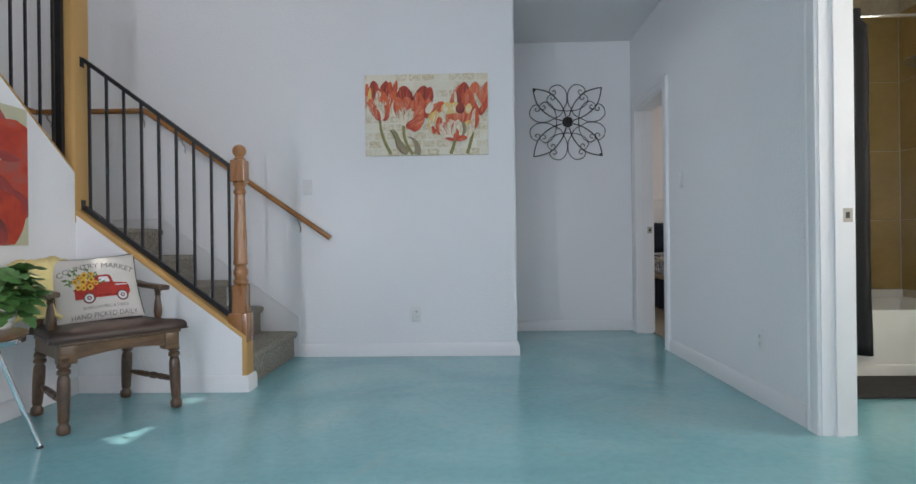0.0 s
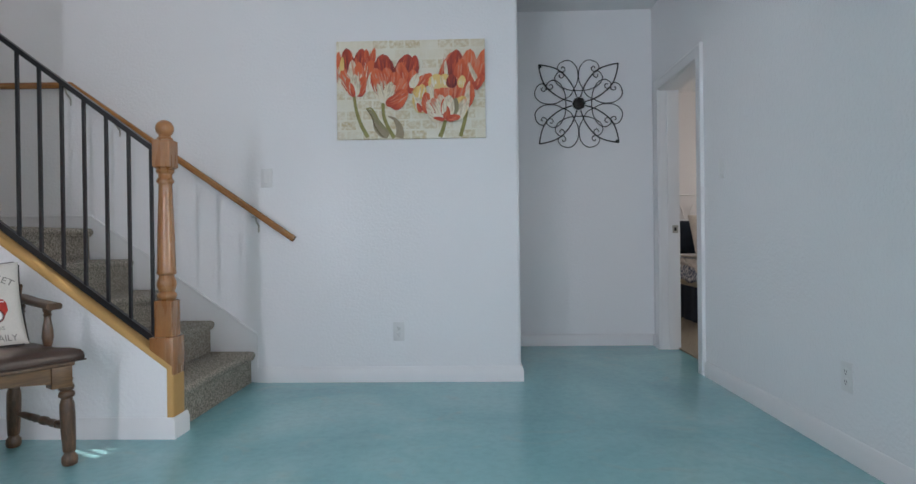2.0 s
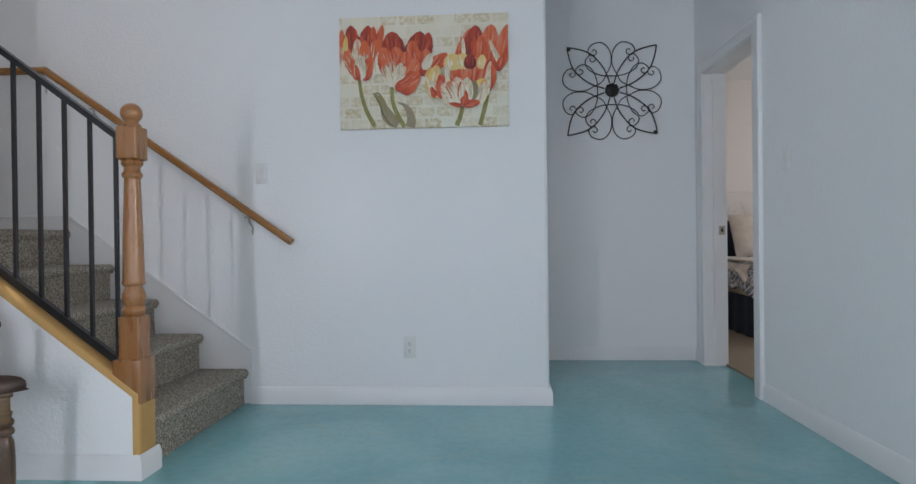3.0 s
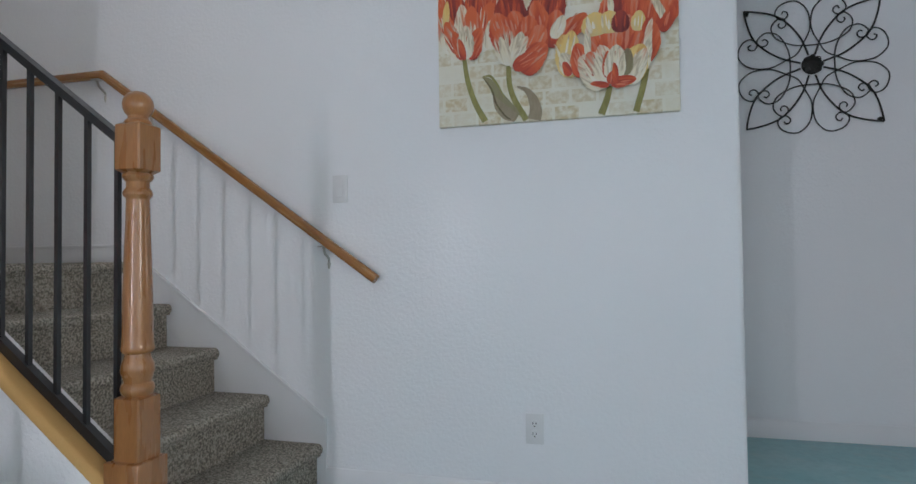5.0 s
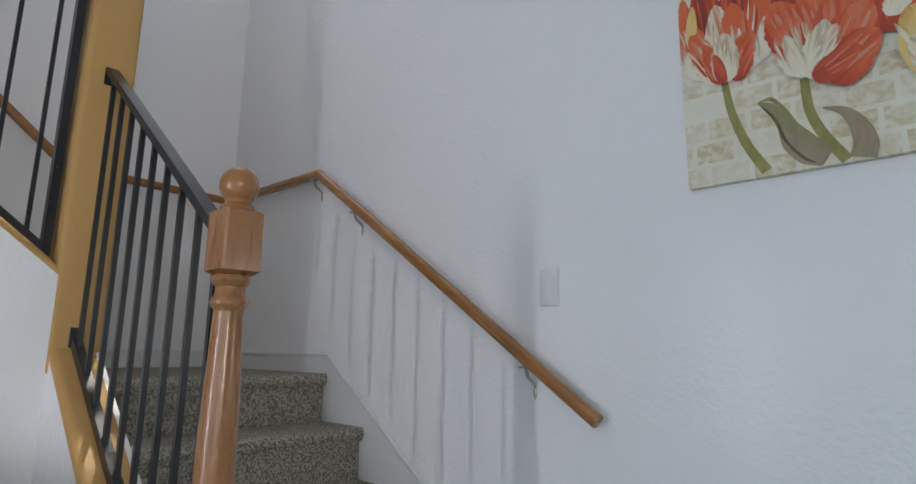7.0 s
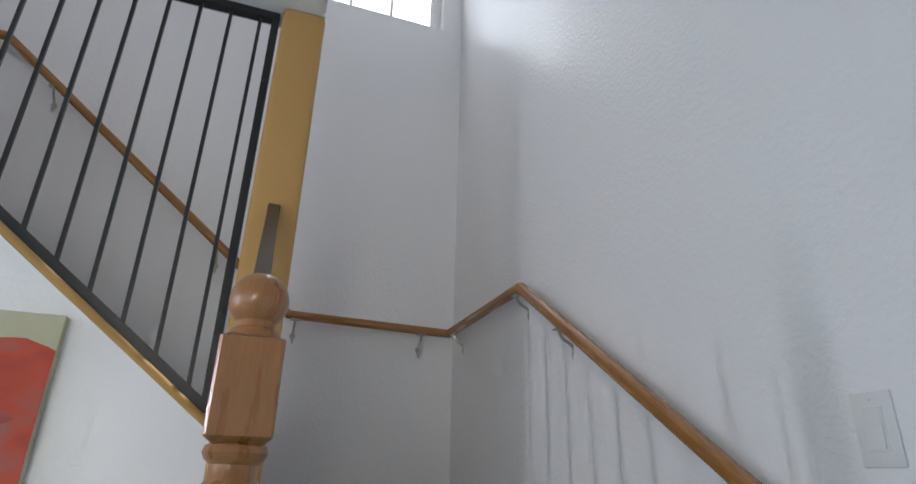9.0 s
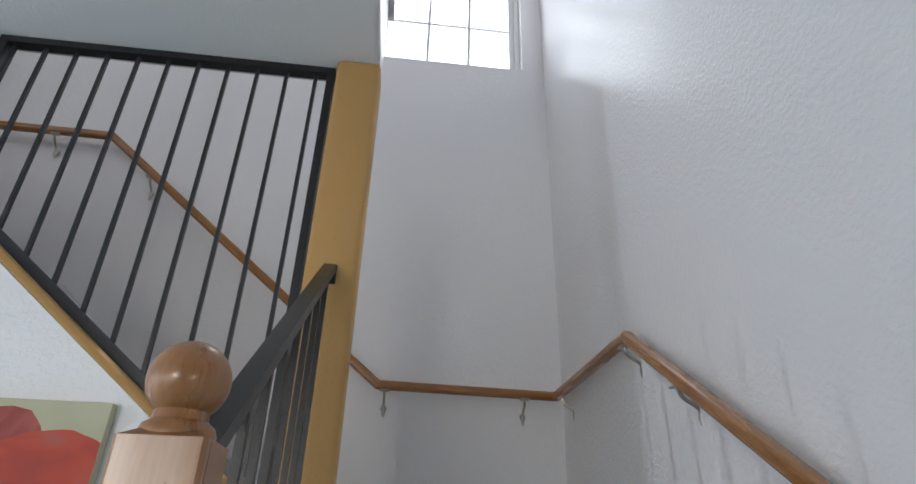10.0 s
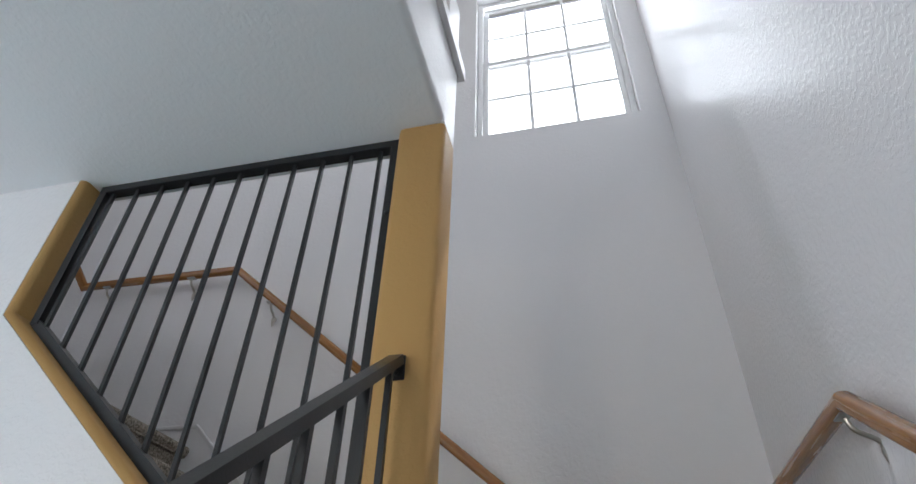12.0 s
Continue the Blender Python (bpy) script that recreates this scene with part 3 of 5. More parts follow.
setting("trim_second_flight", bm, M_GOLD, "ochre painted rounded cap and jamb of the upper stair wall", smooth=True)

# ---- stairs ----
stairs = thing("staircase", "grey-brown carpeted staircase with landings and rounded nosings", "staircase", kind="structure")
NR = 0.024


def step_profile(nose, z, back, drop):
    """Carpeted tread: rounded nosing over a set-back riser."""
    return [(nose + 0.028, z - drop), (nose + 0.028, z - 0.052), (nose + 0.010, z - 0.050), *arc(nose + NR, z - NR, NR, 235, 90, 8), (back, z), (back, z - drop)]


def stepped(nose, z, back, drop, axis, sign, a, b):
    prof = step_profile(0.0, z, back, drop)
    poly = [(nose + sign * p[0], p[1]) for p in prof]
    bm = prism(poly, axis, a, b)
    return bm


for i in range(4):
    nose = -1.218 - i * RUN
    part("step", stepped(nose, RISE * (i + 1), RUN + 0.03, RISE + (0 if i == 0 else 0.02), "y", -1, CURB[1], WALL_Y - 0.012), M_CARPET, stairs, smooth=True)
nose5 = -1.218 - 4 * RUN
part("landing", stepped(nose5, LANDING, nose5 - STAIR_X, 0.26, "y", -1, CURB[1], WALL_Y - 0.012), M_CARPET, stairs, smooth=True)
bm = boxed(STAIR_X, LEFT_X - 0.125, 3.30, CURB[1], LANDING - 0.26, LANDING)
part("landing", bm, M_CARPET, stairs)
RISE2, RUN2 = 0.199, 0.255
for i in range(6):
    nose, z = 3.40 - i * RUN2, LANDING + RISE2 * (i + 1)
    back = RUN2 + 0.03 if i < 5 else nose - 1.12
    part("step" if i < 5 else "landing", stepped(nose, z, back, RISE2 + 0.02, "x", -1, STAIR_X + 0.012, LEFT_X - 0.125), M_CARPET, stairs, smooth=True)

# ---- skirting ----
BASE = [(0, 0), (0.015, 0), (0.015, 0.070), (0.011, 0.078), (0.009, 0.088), (0.004, 0.094), (0, 0.094)]


def skirting(name, pts):
    """A baseboard whose back lies on a line of points, the room on its right side."""
    return setting(name, sweep(pts, BASE), M_TRIM, "white painted baseboard", smooth=True)


skirting("baseboard_picture", [(-1.205, WALL_Y, 0), (0.43, WALL_Y, 0), (0.43, NICHE_Y, 0), (RIGHT_X, NICHE_Y, 0), (RIGHT_X, 5.47, 0)])
skirting("baseboard_doors", [(RIGHT_X, 4.49, 0), (RIGHT_X, 2.675, 0)])
skirting("baseboard_entry", [(RIGHT_X, 1.70, 0), (RIGHT_X, -5.2, 0)])
skirting("baseboard_left", [(-0.95, 0.15, 0), (LEFT_X, 0.15, 0), (LEFT_X, CURB[0], 0), (-1.205, CURB[0], 0), (-1.205, CURB[1], 0)])
# skirt boards along the stairs
s0, s1 = (-1.205, 0.305), (-2.243, LANDING + 0.08)
bm = prism([(-1.205, 0), s0, s1, (STAIR_X, s1[1]), (STAIR_X, LANDING - 0.1), (-2.2, LANDING - 0.15)], "y", WALL_Y - 0.013, WALL_Y)
setting("baseboard_stairs", bm, M_TRIM, "white skirt board climbing beside the first flight")
bm = prism([(WALL_Y - 0.013, LANDING), (WALL_Y - 0.013, s1[1]), (3.46, s1[1]), (2.13, LANDING + 6 * RISE2 + 0.09), (1.12, LANDING + 6 * RISE2 + 0.09), (1.12, 1.7), (3.3, LANDING - 0.1)], "x", STAIR_X, STAIR_X + 0.013)
setting("baseboard_upper", bm, M_TRIM, "white skirt board along the window wall stairs")

BEAD = [(-0.002, -0.012), (0.006, -0.012), (0.008, -0.006), (0.008, 0.001), (0.004, 0.004), (-0.002, 0.004)]
setting("trim_stairs", sweep([(STAIR_X + 0.013, WALL_Y - 0.013, s1[1]), (s1[0], WALL_Y - 0.013, s1[1]), (s0[0], WALL_Y - 0.013, s0[1])], BEAD), M_TRIM, "white bead along the first flight's skirt board", smooth=True)
setting("trim_upper", sweep([(STAIR_X + 0.013, 1.12, LANDING + 6 * RISE2 + 0.09), (STAIR_X + 0.013, 2.13, LANDING + 6 * RISE2 + 0.09), (STAIR_X + 0.013, 3.46, s1[1]), (STAIR_X + 0.013, WALL_Y - 0.021, s1[1])], BEAD), M_TRIM, "white bead along the upper skirt board", smooth=True)

bm = prism([(LEFT_X, 0.9), (LEFT_X, SLOPE1[0][1] - 0.012), (SLOPE1[1][0] - 0.03, SLOPE1[1][1] + 0.012), (SLOPE1[1][0] - 0.03, 0.0), (-1.4, 0.0)], "y", CURB[1] - 0.002, CURB[1] + 0.012)
setting("baseboard_inner", bm, M_TRIM, "white skirt board on the stair side of the low wall")

# ---- door casings ----
CASING = [(-0.011, 0), (-0.011, 0.018), (0.0, 0.022), (0.05, 0.017), (0.056, 0.021), (0.066, 0.021), (0.072, 0.012), (0.072, 0)]


def casing(name, y0, y1, top):
    """Moulded frame round a doorway in the door wall, with the lining through the wall."""
    fr = thing(name, "white painted door frame with moulded casing", "door frame", kind="structure")
    for sgn, x in ((-1, RIGHT_X), (1, RIGHT_X + 0.13)):
        pts = [(x, y0, 0), (x, y0, top), (x, y1, top), (x, y1, 0)]
        bm = bmesh.new()
        prof = [(-a, sgn * b) for a, b in CASING]
        P = pts
        rings = []
        for i, p in enumerate(P):
            oy = -1 if i < 2 else 1
            oz = 1 if i in (1, 2) else 0
            rings.append([bm.verts.new((x + b, p[1] + oy * (-a), p[2] + oz * (-a))) for a, b in prof])
        for r, q in zip(rings, rings[1:]):
            for i in range(len(prof) - 1):
                bm.faces.new((r[i], r[i + 1], q[i + 1], q[i]))
        bm.faces.new(rings[0])
        bm.faces.new(rings[-1][::-1])
        part("casing", bm, M_TRIM, fr, smooth=True)
    for y, d in ((y0, 1), (y1, -1)):
        part("jamb", boxed(RIGHT_X - 0.004, RIGHT_X + 0.134, min(y, y + d * 0.018), max(y, y + d * 0.018), 0, top - 0.018), M_TRIM, fr)
        ys = y + d * 0.018
        part("stop", boxed(RIGHT_X + 0.052, RIGHT_X + 0.085, min(ys, ys + d * 0.011), max(ys, ys + d * 0.011), 0, top - 0.018), M_TRIM, fr)
    part("head", boxed(RIGHT_X - 0.004, RIGHT_X + 0.134, y0, y1, top - 0.018, top), M_TRIM, fr)
    return fr


bed_frame = casing("door_1", BED_DOOR[0], BED_DOOR[1], 2.03)
bath_frame = casing("door_2", BATH_DOOR[0], BATH_DOOR[1], 2.03)


def strike(parent, x0, x1, y, d, z):
    pl = part("strike_plate", boxed(x0, x1, min(y, y + d * 0.003), max(y, y + d * 0.003), z - 0.03, z + 0.03, bevel=0.001, segs=1), M_NICKEL, parent, "brushed nickel strike plate")
    xm = (x0 + x1) / 2
    part("latch_hole", boxed(xm - 0.008, xm + 0.008, min(y, y + d * 0.0045), max(y, y + d * 0.0045), z - 0.013, z + 0.013), M_SLOT, pl)


strike(bed_frame, RIGHT_X + 0.088, RIGHT_X + 0.132, BED_DOOR[1] - 0.018, -1, 0.935)
strike(bath_frame, RIGHT_X + 0.088, RIGHT_X + 0.132, BATH_DOOR[1] - 0.018, -1, 0.945)

# ---- high stair window ----
win = thing("window_1", "white vinyl double-hung window with grid bars", "window", kind="structure")
WY0, WY1, WZ0, WZ1, WX = 3.352, 4.258, 3.845, 5.29, -3.345


def bar(parent, name, y0, y1, z0, z1, x0, x1, bevel=0.003):
    return part(name, boxed(x0, x1, y0, y1, z0, z1, bevel=bevel, segs=1), M_VINYL, parent)


frame_w = part("window_frame", boxed(WX - 0.03, WX + 0.035, WY0, WY0 + 0.035, WZ0, WZ1, bevel=0.004, segs=1), M_VINYL, win)
for y0, y1, z0, z1 in ((WY1 - 0.035, WY1, WZ0, WZ1), (WY0 + 0.035, WY1 - 0.035, WZ1 - 0.035, WZ1), (WY0 + 0.035, WY1 - 0.035, WZ0, WZ0 + 0.03)):
    bar(win, "window_frame", y0, y1, z0, z1, WX - 0.03, WX + 0.035)
MID = 4.592
for z0, z1, x in ((WZ0 + 0.03, MID + 0.02, WX + 0.012), (MID - 0.02, WZ1 - 0.035, WX - 0.016)):
    ya, yb = WY0 + 0.035, WY1 - 0.035
    sash = bar(win, "sash", ya, ya + 0.032, z0, z1, x - 0.012, x + 0.013)
    bar(sash, "stile", yb - 0.032, yb, z0, z1, x - 0.012, x + 0.013)
    bar(sash, "rail", ya + 0.032, yb - 0.032, z0, z0 + 0.036, x - 0.012, x + 0.013)
    bar(sash, "rail", ya + 0.032, yb - 0.032, z1 - 0.036, z1, x - 0.012, x + 0.013)
    ga, gb, za, zb = ya + 0.032, yb - 0.032, z0 + 0.036, z1 - 0.036
    for k in (1, 2):
        y = ga + (gb - ga) * k / 3
        bar(sash, "grid_bar", y - 0.010, y + 0.010, za, zb, x - 0.007, x + 0.007, 0.002)
    zm = (za + zb) / 2
    for k in range(3):
        y0, y1 = ga + (gb - ga) * k / 3, ga + (gb - ga) * (k + 1) / 3
        bar(sash, "grid_bar", y0 + (0.009 if k else 0), y1 - (0.009 if k < 2 else 0), zm - 0.009, zm + 0.009, x - 0.006, x + 0.006, 0.002)
    pane = part("pane", boxed(x - 0.0015, x + 0.0015, ga, gb, za, zb), M_GLASS, sash)
    pane.visible_shadow = False

# ---- bathroom shell ----
setting("wall_bath_back", boxed(1.73, 3.41, 4.45, 4.55, 0, 2.72), M_GROUT, "bathroom wall behind the tan tiles")
# both openings are made up, out of view, for the bathroom fill lamps
setting("wall_bath_side", pierced("x", 3.285, 3.41, 0.9, 4.45, 0, 2.72, [(1.75, 2.65, 1.0, 2.1), (1.2, 1.64, 0.8, 2.2)]), M_GROUT, "bathroom side wall behind the tan tiles")
setting("wall_bath_front", boxed(1.73, 3.285, 0.90, 1.02, 0, 2.72), M_WALL, "plain white bathroom wall")
setting("ceiling_bath", boxed(1.73, 3.41, 0.9, 4.55, 2.72, 2.8), M_CEIL, "bathroom ceiling")

# ---- bedroom shell ----
setting("wall_bed_back", boxed(1.61, 5.3, 8.06, 8.2, 0, 2.66), M_BEDWALL, "pale bedroom wall behind the bed")
setting("wall_bed_left", boxed(1.61, 1.73, 5.68, 8.06, 0, 2.66), M_BEDWALL, "pale bedroom side wall")
setting("wall_bed_near", boxed(1.73, 5.3, 4.55, 4.565, 0, 2.66), M_BEDWALL, "pale bedroom wall near the door")
# unseen opening, assumed here so the bedroom lamp can shine in
setting("wall_bed_right", pierced("x", 5.18, 5.3, 4.565, 8.06, 0, 2.66, [(5.6, 7.2, 0.85, 2.15)]), M_BEDWALL, "bedroom wall with an unseen opening for a fill lamp")
setting("ceiling_bed", boxed(1.61, 5.3, 4.55, 8.2, 2.66, 2.72), M_CEIL, "bedroom ceiling")


# ---- newel post ----
newel = thing("newel_post", "turned varnished oak newel post with a ball top", "newel post", pose(-1.260, 3.424, -0.010))
W = 0.0405
bm = prism([(-0.055, 0.372), (0.055, 0.288), (0.055, 0.46), (-0.055, 0.46)], "y", -0.058, 0.050)
bmesh.ops.bevel(bm, geom=list(bm.edges), offset=0.005, segments=2, affect="EDGES", profile=0.5)
part("base_block", bm, M_OAK, newel, smooth=True)


def blank(z0, z1, cut_low, cut_high):
    """A square turning blank with crisp faces, its ends cut to shallow pyramids where the lathe began."""
    bm = bmesh.new()
    rows = ([(z0 - 0.012, 0.62), (z0, 1.0)] if cut_low else [(z0, 1.0)]) + ([(z1, 1.0), (z1 + 0.009, 0.62)] if cut_high else [(z1, 1.0)])
    rings = []
    for z, k in rows:
        e, h = W * k, 0.004
        rings.append([bm.verts.new((x, y, z)) for x, y in ((e - h, -e), (e, -e + h), (e, e - h), (e - h, e), (-e + h, e), (-e, e - h), (-e, -e + h), (-e + h, -e))])
    for a, b in zip(rings, rings[1:]):
        for i in range(8):
            bm.faces.new((a[i], a[(i + 1) % 8], b[(i + 1) % 8], b[i]))
    bm.faces.new(rings[0][::-1])
    bm.faces.new(rings[-1])
    return bm


part("lower_block", blank(0.40, 0.622, False, True), M_OAK, newel, smooth=True)
part("shaft", lathe([(0.030, 0.62), (0.040, 0.634), (0.043, 0.645), (0.040, 0.656), (0.034, 0.662), (0.036, 0.672), (0.0425, 0.692), (0.0405, 0.71), (0.033, 0.728), (0.032, 0.738),
                     (0.040, 0.744), (0.0425, 0.752), (0.040, 0.760), (0.0395, 0.768), (0.0385, 0.80), (0.037, 0.90), (0.034, 1.0), (0.031, 1.08), (0.029, 1.15), (0.030, 1.156),
                     (0.036, 1.162), (0.0375, 1.17), (0.034, 1.178), (0.0295, 1.184), (0.029, 1.20), (0.036, 1.206), (0.0395, 1.214), (0.037, 1.222), (0.03, 1.226)], 28), M_OAK, newel, smooth=True)
part("upper_block", blank(1.232, 1.352, True, True), M_OAK, newel, smooth=True)
ball = [(0.034, 1.35), (0.036, 1.358), (0.033, 1.366), (0.026, 1.371)] + [(0.0395 * math.sin(radians(a)), 1.4095 - 0.0395 * math.cos(radians(a))) for a in range(40, 181, 10)]
part("ball", lathe(ball, 28), M_OAK, newel, "round varnished oak finial ball", smooth=True)

# ---- black steel railings ----
rail_low = thing("stair_railing", "black painted steel railing between post and newel", "railing")
RP = [(-0.017, -0.011), (0.017, -0.011), (0.017, 0.011), (-0.017, 0.011)]
RB = [(-0.012, -0.014), (0.012, -0.014), (0.012, 0.014), (-0.012, 0.014)]
t0, t1 = Vector((-2.186, yc, 1.957)), Vector((-1.295, yc, 1.296))
b0, b1 = Vector((-2.186, yc, 1.081)), Vector((-1.297, yc, 0.418))
part("top_rail", sweep([t0, t1], RP), M_BLACK, rail_low)
part("bottom_rail", sweep([b0, b1], RB), M_BLACK, rail_low)
for i in range(9):
    x = -2.152 + 0.1036 * i
    k, q = (x - t0.x) / (t1.x - t0.x), (x - b0.x) / (b1.x - b0.x)
    zt, zb = t0.z + (t1.z - t0.z) * k - 0.012, b0.z + (b1.z - b0.z) * q + 0.012
    part("baluster", boxed(x - 0.0065, x + 0.0065, yc - 0.0065, yc + 0.0065, zb, zt), M_BLACK, rail_low)
for z, tag in ((1.945, "top"), (1.10, "low")):
    br = part("end_bracket", boxed(-2.1965, -2.191, yc - 0.019, yc + 0.019, z - 0.035, z + 0.025, bevel=0.002, segs=1), M_BLACK, rail_low)
    part("bolt", lathe([(0.006, 0), (0.006, 0.004), (0.003, 0.006)], 8), M_BLACK, br, m=pose(-2.191, yc, z - 0.02, 0, 90, 0))

rail_up = thing("stair_railing", "black painted steel railing frame between wall and ceiling", "railing")
ya, yb = 2.240, 3.322
zt = CEIL - 0.017
zl, zr = SLOPE2[1][1] + 0.018 - (ya - 2.19) * 0.789, SLOPE2[0][1] + 0.018 + (SLOPE2[0][0] - yb) * 0.789
part("top_rail", boxed(xc - 0.019, xc + 0.019, ya - 0.016, yb + 0.013, zt - 0.013, zt + 0.013), M_BLACK, rail_up)
part("bottom_rail", sweep([(xc, yb, zr), (xc, ya, zl)], [(-0.016, -0.014), (0.016, -0.014), (0.016, 0.014), (-0.016, 0.014)]), M_BLACK, rail_up)
part("upright", boxed(xc - 0.018, xc + 0.018, ya - 0.016, ya + 0.012, zl - 0.005, zt - 0.013), M_BLACK, rail_up)
part("upright", boxed(xc - 0.018, xc + 0.018, yb - 0.012, yb + 0.013, zr - 0.016, zt - 0.013), M_BLACK, rail_up)
for i in range(11):
    y = 2.2695 + 0.1 * i
    z = zr + (zl - zr) * (yb - y) / (yb - ya) + 0.01
    part("baluster", boxed(xc - 0.0058, xc + 0.0058, y - 0.0058, y + 0.0058, z, zt - 0.012), M_BLACK, rail_up)
for z in (1.62, 2.45):
    part("bolt", lathe([(0.006, 0), (0.006, 0.004), (0.003, 0.006)], 8), M_BLACK, rail_up, m=pose(xc + 0.018, yb, z, 0, 90, 0))

# ---- wooden handrail on the walls ----
hand = thing("wall_handrail", "varnished oak handrail on nickel brackets along the stair walls", "handrail")
HY, HX = WALL_Y - 0.048, STAIR_X + 0.072
HP = rounded(0.038, 0.038, 0.012, 3)
HR = [(-0.955, HY, 0.890), (-2.339, HY, 1.860), (HX, HY, 1.865), (HX, 3.556, 1.876), (HX, 2.135, 3.045), (HX, 1.195, 3.056), (-2.34, 1.195, 3.60)]
for k, (p, q) in enumerate(zip(HR, HR[1:])):
    p, q = Vector(p), Vector(q)
    d = (q - p).normalized()
    d_in = (p - Vector(HR[k - 1])).normalized() if k else d
    d_out = (Vector(HR[k + 2]) - q).normalized() if k + 2 < len(HR) else d
    bm = bmesh.new()
    side = d.cross(Vector((0, 0, 1))).normalized()
    rise = side.cross(d)
    rings = []
    for o, c in ((p, (d + d_in).normalized()), (q, (d + d_out).normalized())):
        ring = []
        for s, u in HP:
            w = o + side * s + rise * u
            ring.append(w + d * (c.dot(o - w) / c.dot(d)))
        rings.append(ring)
    length = (q - p).length
    # length runs along the local z axis so that the grain follows the rail
    basis = Matrix((side, rise, d)).transposed().to_4x4()
    frame_m = Matrix.Translation(p) @ basis
    inv = frame_m.inverted()
    R0, R1 = [[bm.verts.new(inv @ w) for w in ring] for ring in rings]
    for i in range(len(HP)):
        bm.faces.new((R0[i], R0[(i + 1) % len(HP)], R1[(i + 1) % len(HP)], R1[i]))
    bm.faces.new(R0[::-1])
    bm.faces.new(R1)
    part("rail", bm, M_RAILWOOD, hand, smooth=True, m=frame_m)


def bracket(p, wall, under=0.021):
    """Nickel rail bracket: rosette on the wall, curved arm, saddle under the rail."""
    p = Vector(p)
    n = Vector(wall)
    foot = p + n * 0.058 + Vector((0, 0, -0.085))
    arm = smooth_line([foot, foot - n * 0.018 + Vector((0, 0, 0.018)), p + n * 0.012 + Vector((0, 0, -0.05)), p + Vector((0, 0, -under - 0.004))], 4)
    b = part("bracket", sweep(arm, circle(0.0055, 8), up=n.cross(Vector((0, 0, 1)))), M_NICKEL, hand, "brushed nickel handrail bracket", smooth=True)
    turn = n.to_track_quat("Z", "Y").to_matrix().to_4x4()
    part("rosette", lathe([(0.010, 0.006), (0.013, 0.002), (0.013, -0.004), (0.009, -0.009)], 14), M_NICKEL, b, smooth=True, m=Matrix.Translation(p + n * 0.058 + Vector((0, 0, -0.085))) @ turn)
    part("tail", lathe([(0.002, -0.125), (0.006, -0.112), (0.009, -0.095), (0.006, -0.08)], 10), M_NICKEL, b, smooth=True, m=Matrix.Translation(p + n * 0.052))
    part("saddle", boxed(-0.014, 0.014, -0.022, 0.022, -0.003, 0.003, bevel=0.002, segs=1), M_NICKEL, b, m=Matrix.Translation(p + Vector((0, 0, -under))) @ pose(0, 0, 0, 0, 0, 90 if abs(n.y) > 0.5 else 0))


def on_rail(k, t):
    return Vector(HR[k]).lerp(Vector(HR[k + 1]), t)


for k, t in ((0, 0.17), (0, 0.80)):
    bracket(on_rail(k, t) + Vector((0, 0, -0.006)), (0, 1, 0))
for k, t in ((1, 0.04), (1, 0.90)):
    bracket(on_rail(k, t), (0, 1, 0))
for k, t in ((2, 0.18), (2, 0.96), (3, 0.25), (3, 0.83), (4, 0.28), (4, 0.83)):
    bracket(on_rail(k, t), (-1, 0, 0))

# ---- switches and sockets ----
def wall_plate(name, label, cat, m, rocker):
    """Local x across, y up, z out of the wall."""
    o = thing(name, label, cat, m)
    part("plate", boxed(-0.035, 0.035, -0.0585, 0.0585, 0.0, 0.006, bevel=0.003, segs=2), M_PLASTIC, o, smooth=True)
    if rocker:
        part("rocker_frame", boxed(-0.0175, 0.0175, -0.035, 0.035, 0.004, 0.0078, bevel=0.001, segs=1), M_PLASTIC, o)
        part("rocker", prism([(-0.031, 0.0068), (0.031, 0.0068), (0.031, 0.0085), (0.0, 0.0095), (-0.031, 0.0125)], "x", -0.014, 0.014), M_PLASTIC, o)
    else:
        for s in (-1, 1):
            face = part("socket", prism([*arc(0, s * 0.0195, 0.0165, -60, 60, 6), *arc(0, s * 0.0195, 0.0165, 120, 240, 6)], "z", 0.004, 0.0085), M_PLASTIC, o)
            for x, h in ((-0.0062, 0.0045), (0.0062, 0.0036)):
                part("slot", boxed(x - 0.0013, x + 0.0013, s * 0.0195 + 0.003 - h, s * 0.0195 + 0.003 + h, 0.007, 0.0092), M_SLOT, face)
            part("slot", boxed(-0.0024, 0.0024, s * 0.0195 - 0.0105, s * 0.0195 - 0.006, 0.007, 0.0092), M_SLOT, face)
    for s in ((-1, 1) if rocker else (0,)):
        part("screw", lathe([(0.003, 0.005), (0.003, 0.0068), (0.001, 0.0072)], 8), M_PLASTIC, o, m=pose(0, s * 0.046, 0))
    return o


ON_BACK = Matrix(((1, 0, 0, 0), (0, 0, -1, 0), (0, 1, 0, 0), (0, 0, 0, 1)))
ON_RIGHT = Matrix(((0, 0, -1, 0), (-1, 0, 0, 0), (0, 1, 0, 0), (0, 0, 0, 1)))
ON_LEFT = Matrix(((0, 0, 1, 0), (1, 0, 0, 0), (0, 1, 0, 0), (0, 0, 0, 1)))


def hung(x, y, z, facing):
    return Matrix.Translation((x, y, z)) @ facing


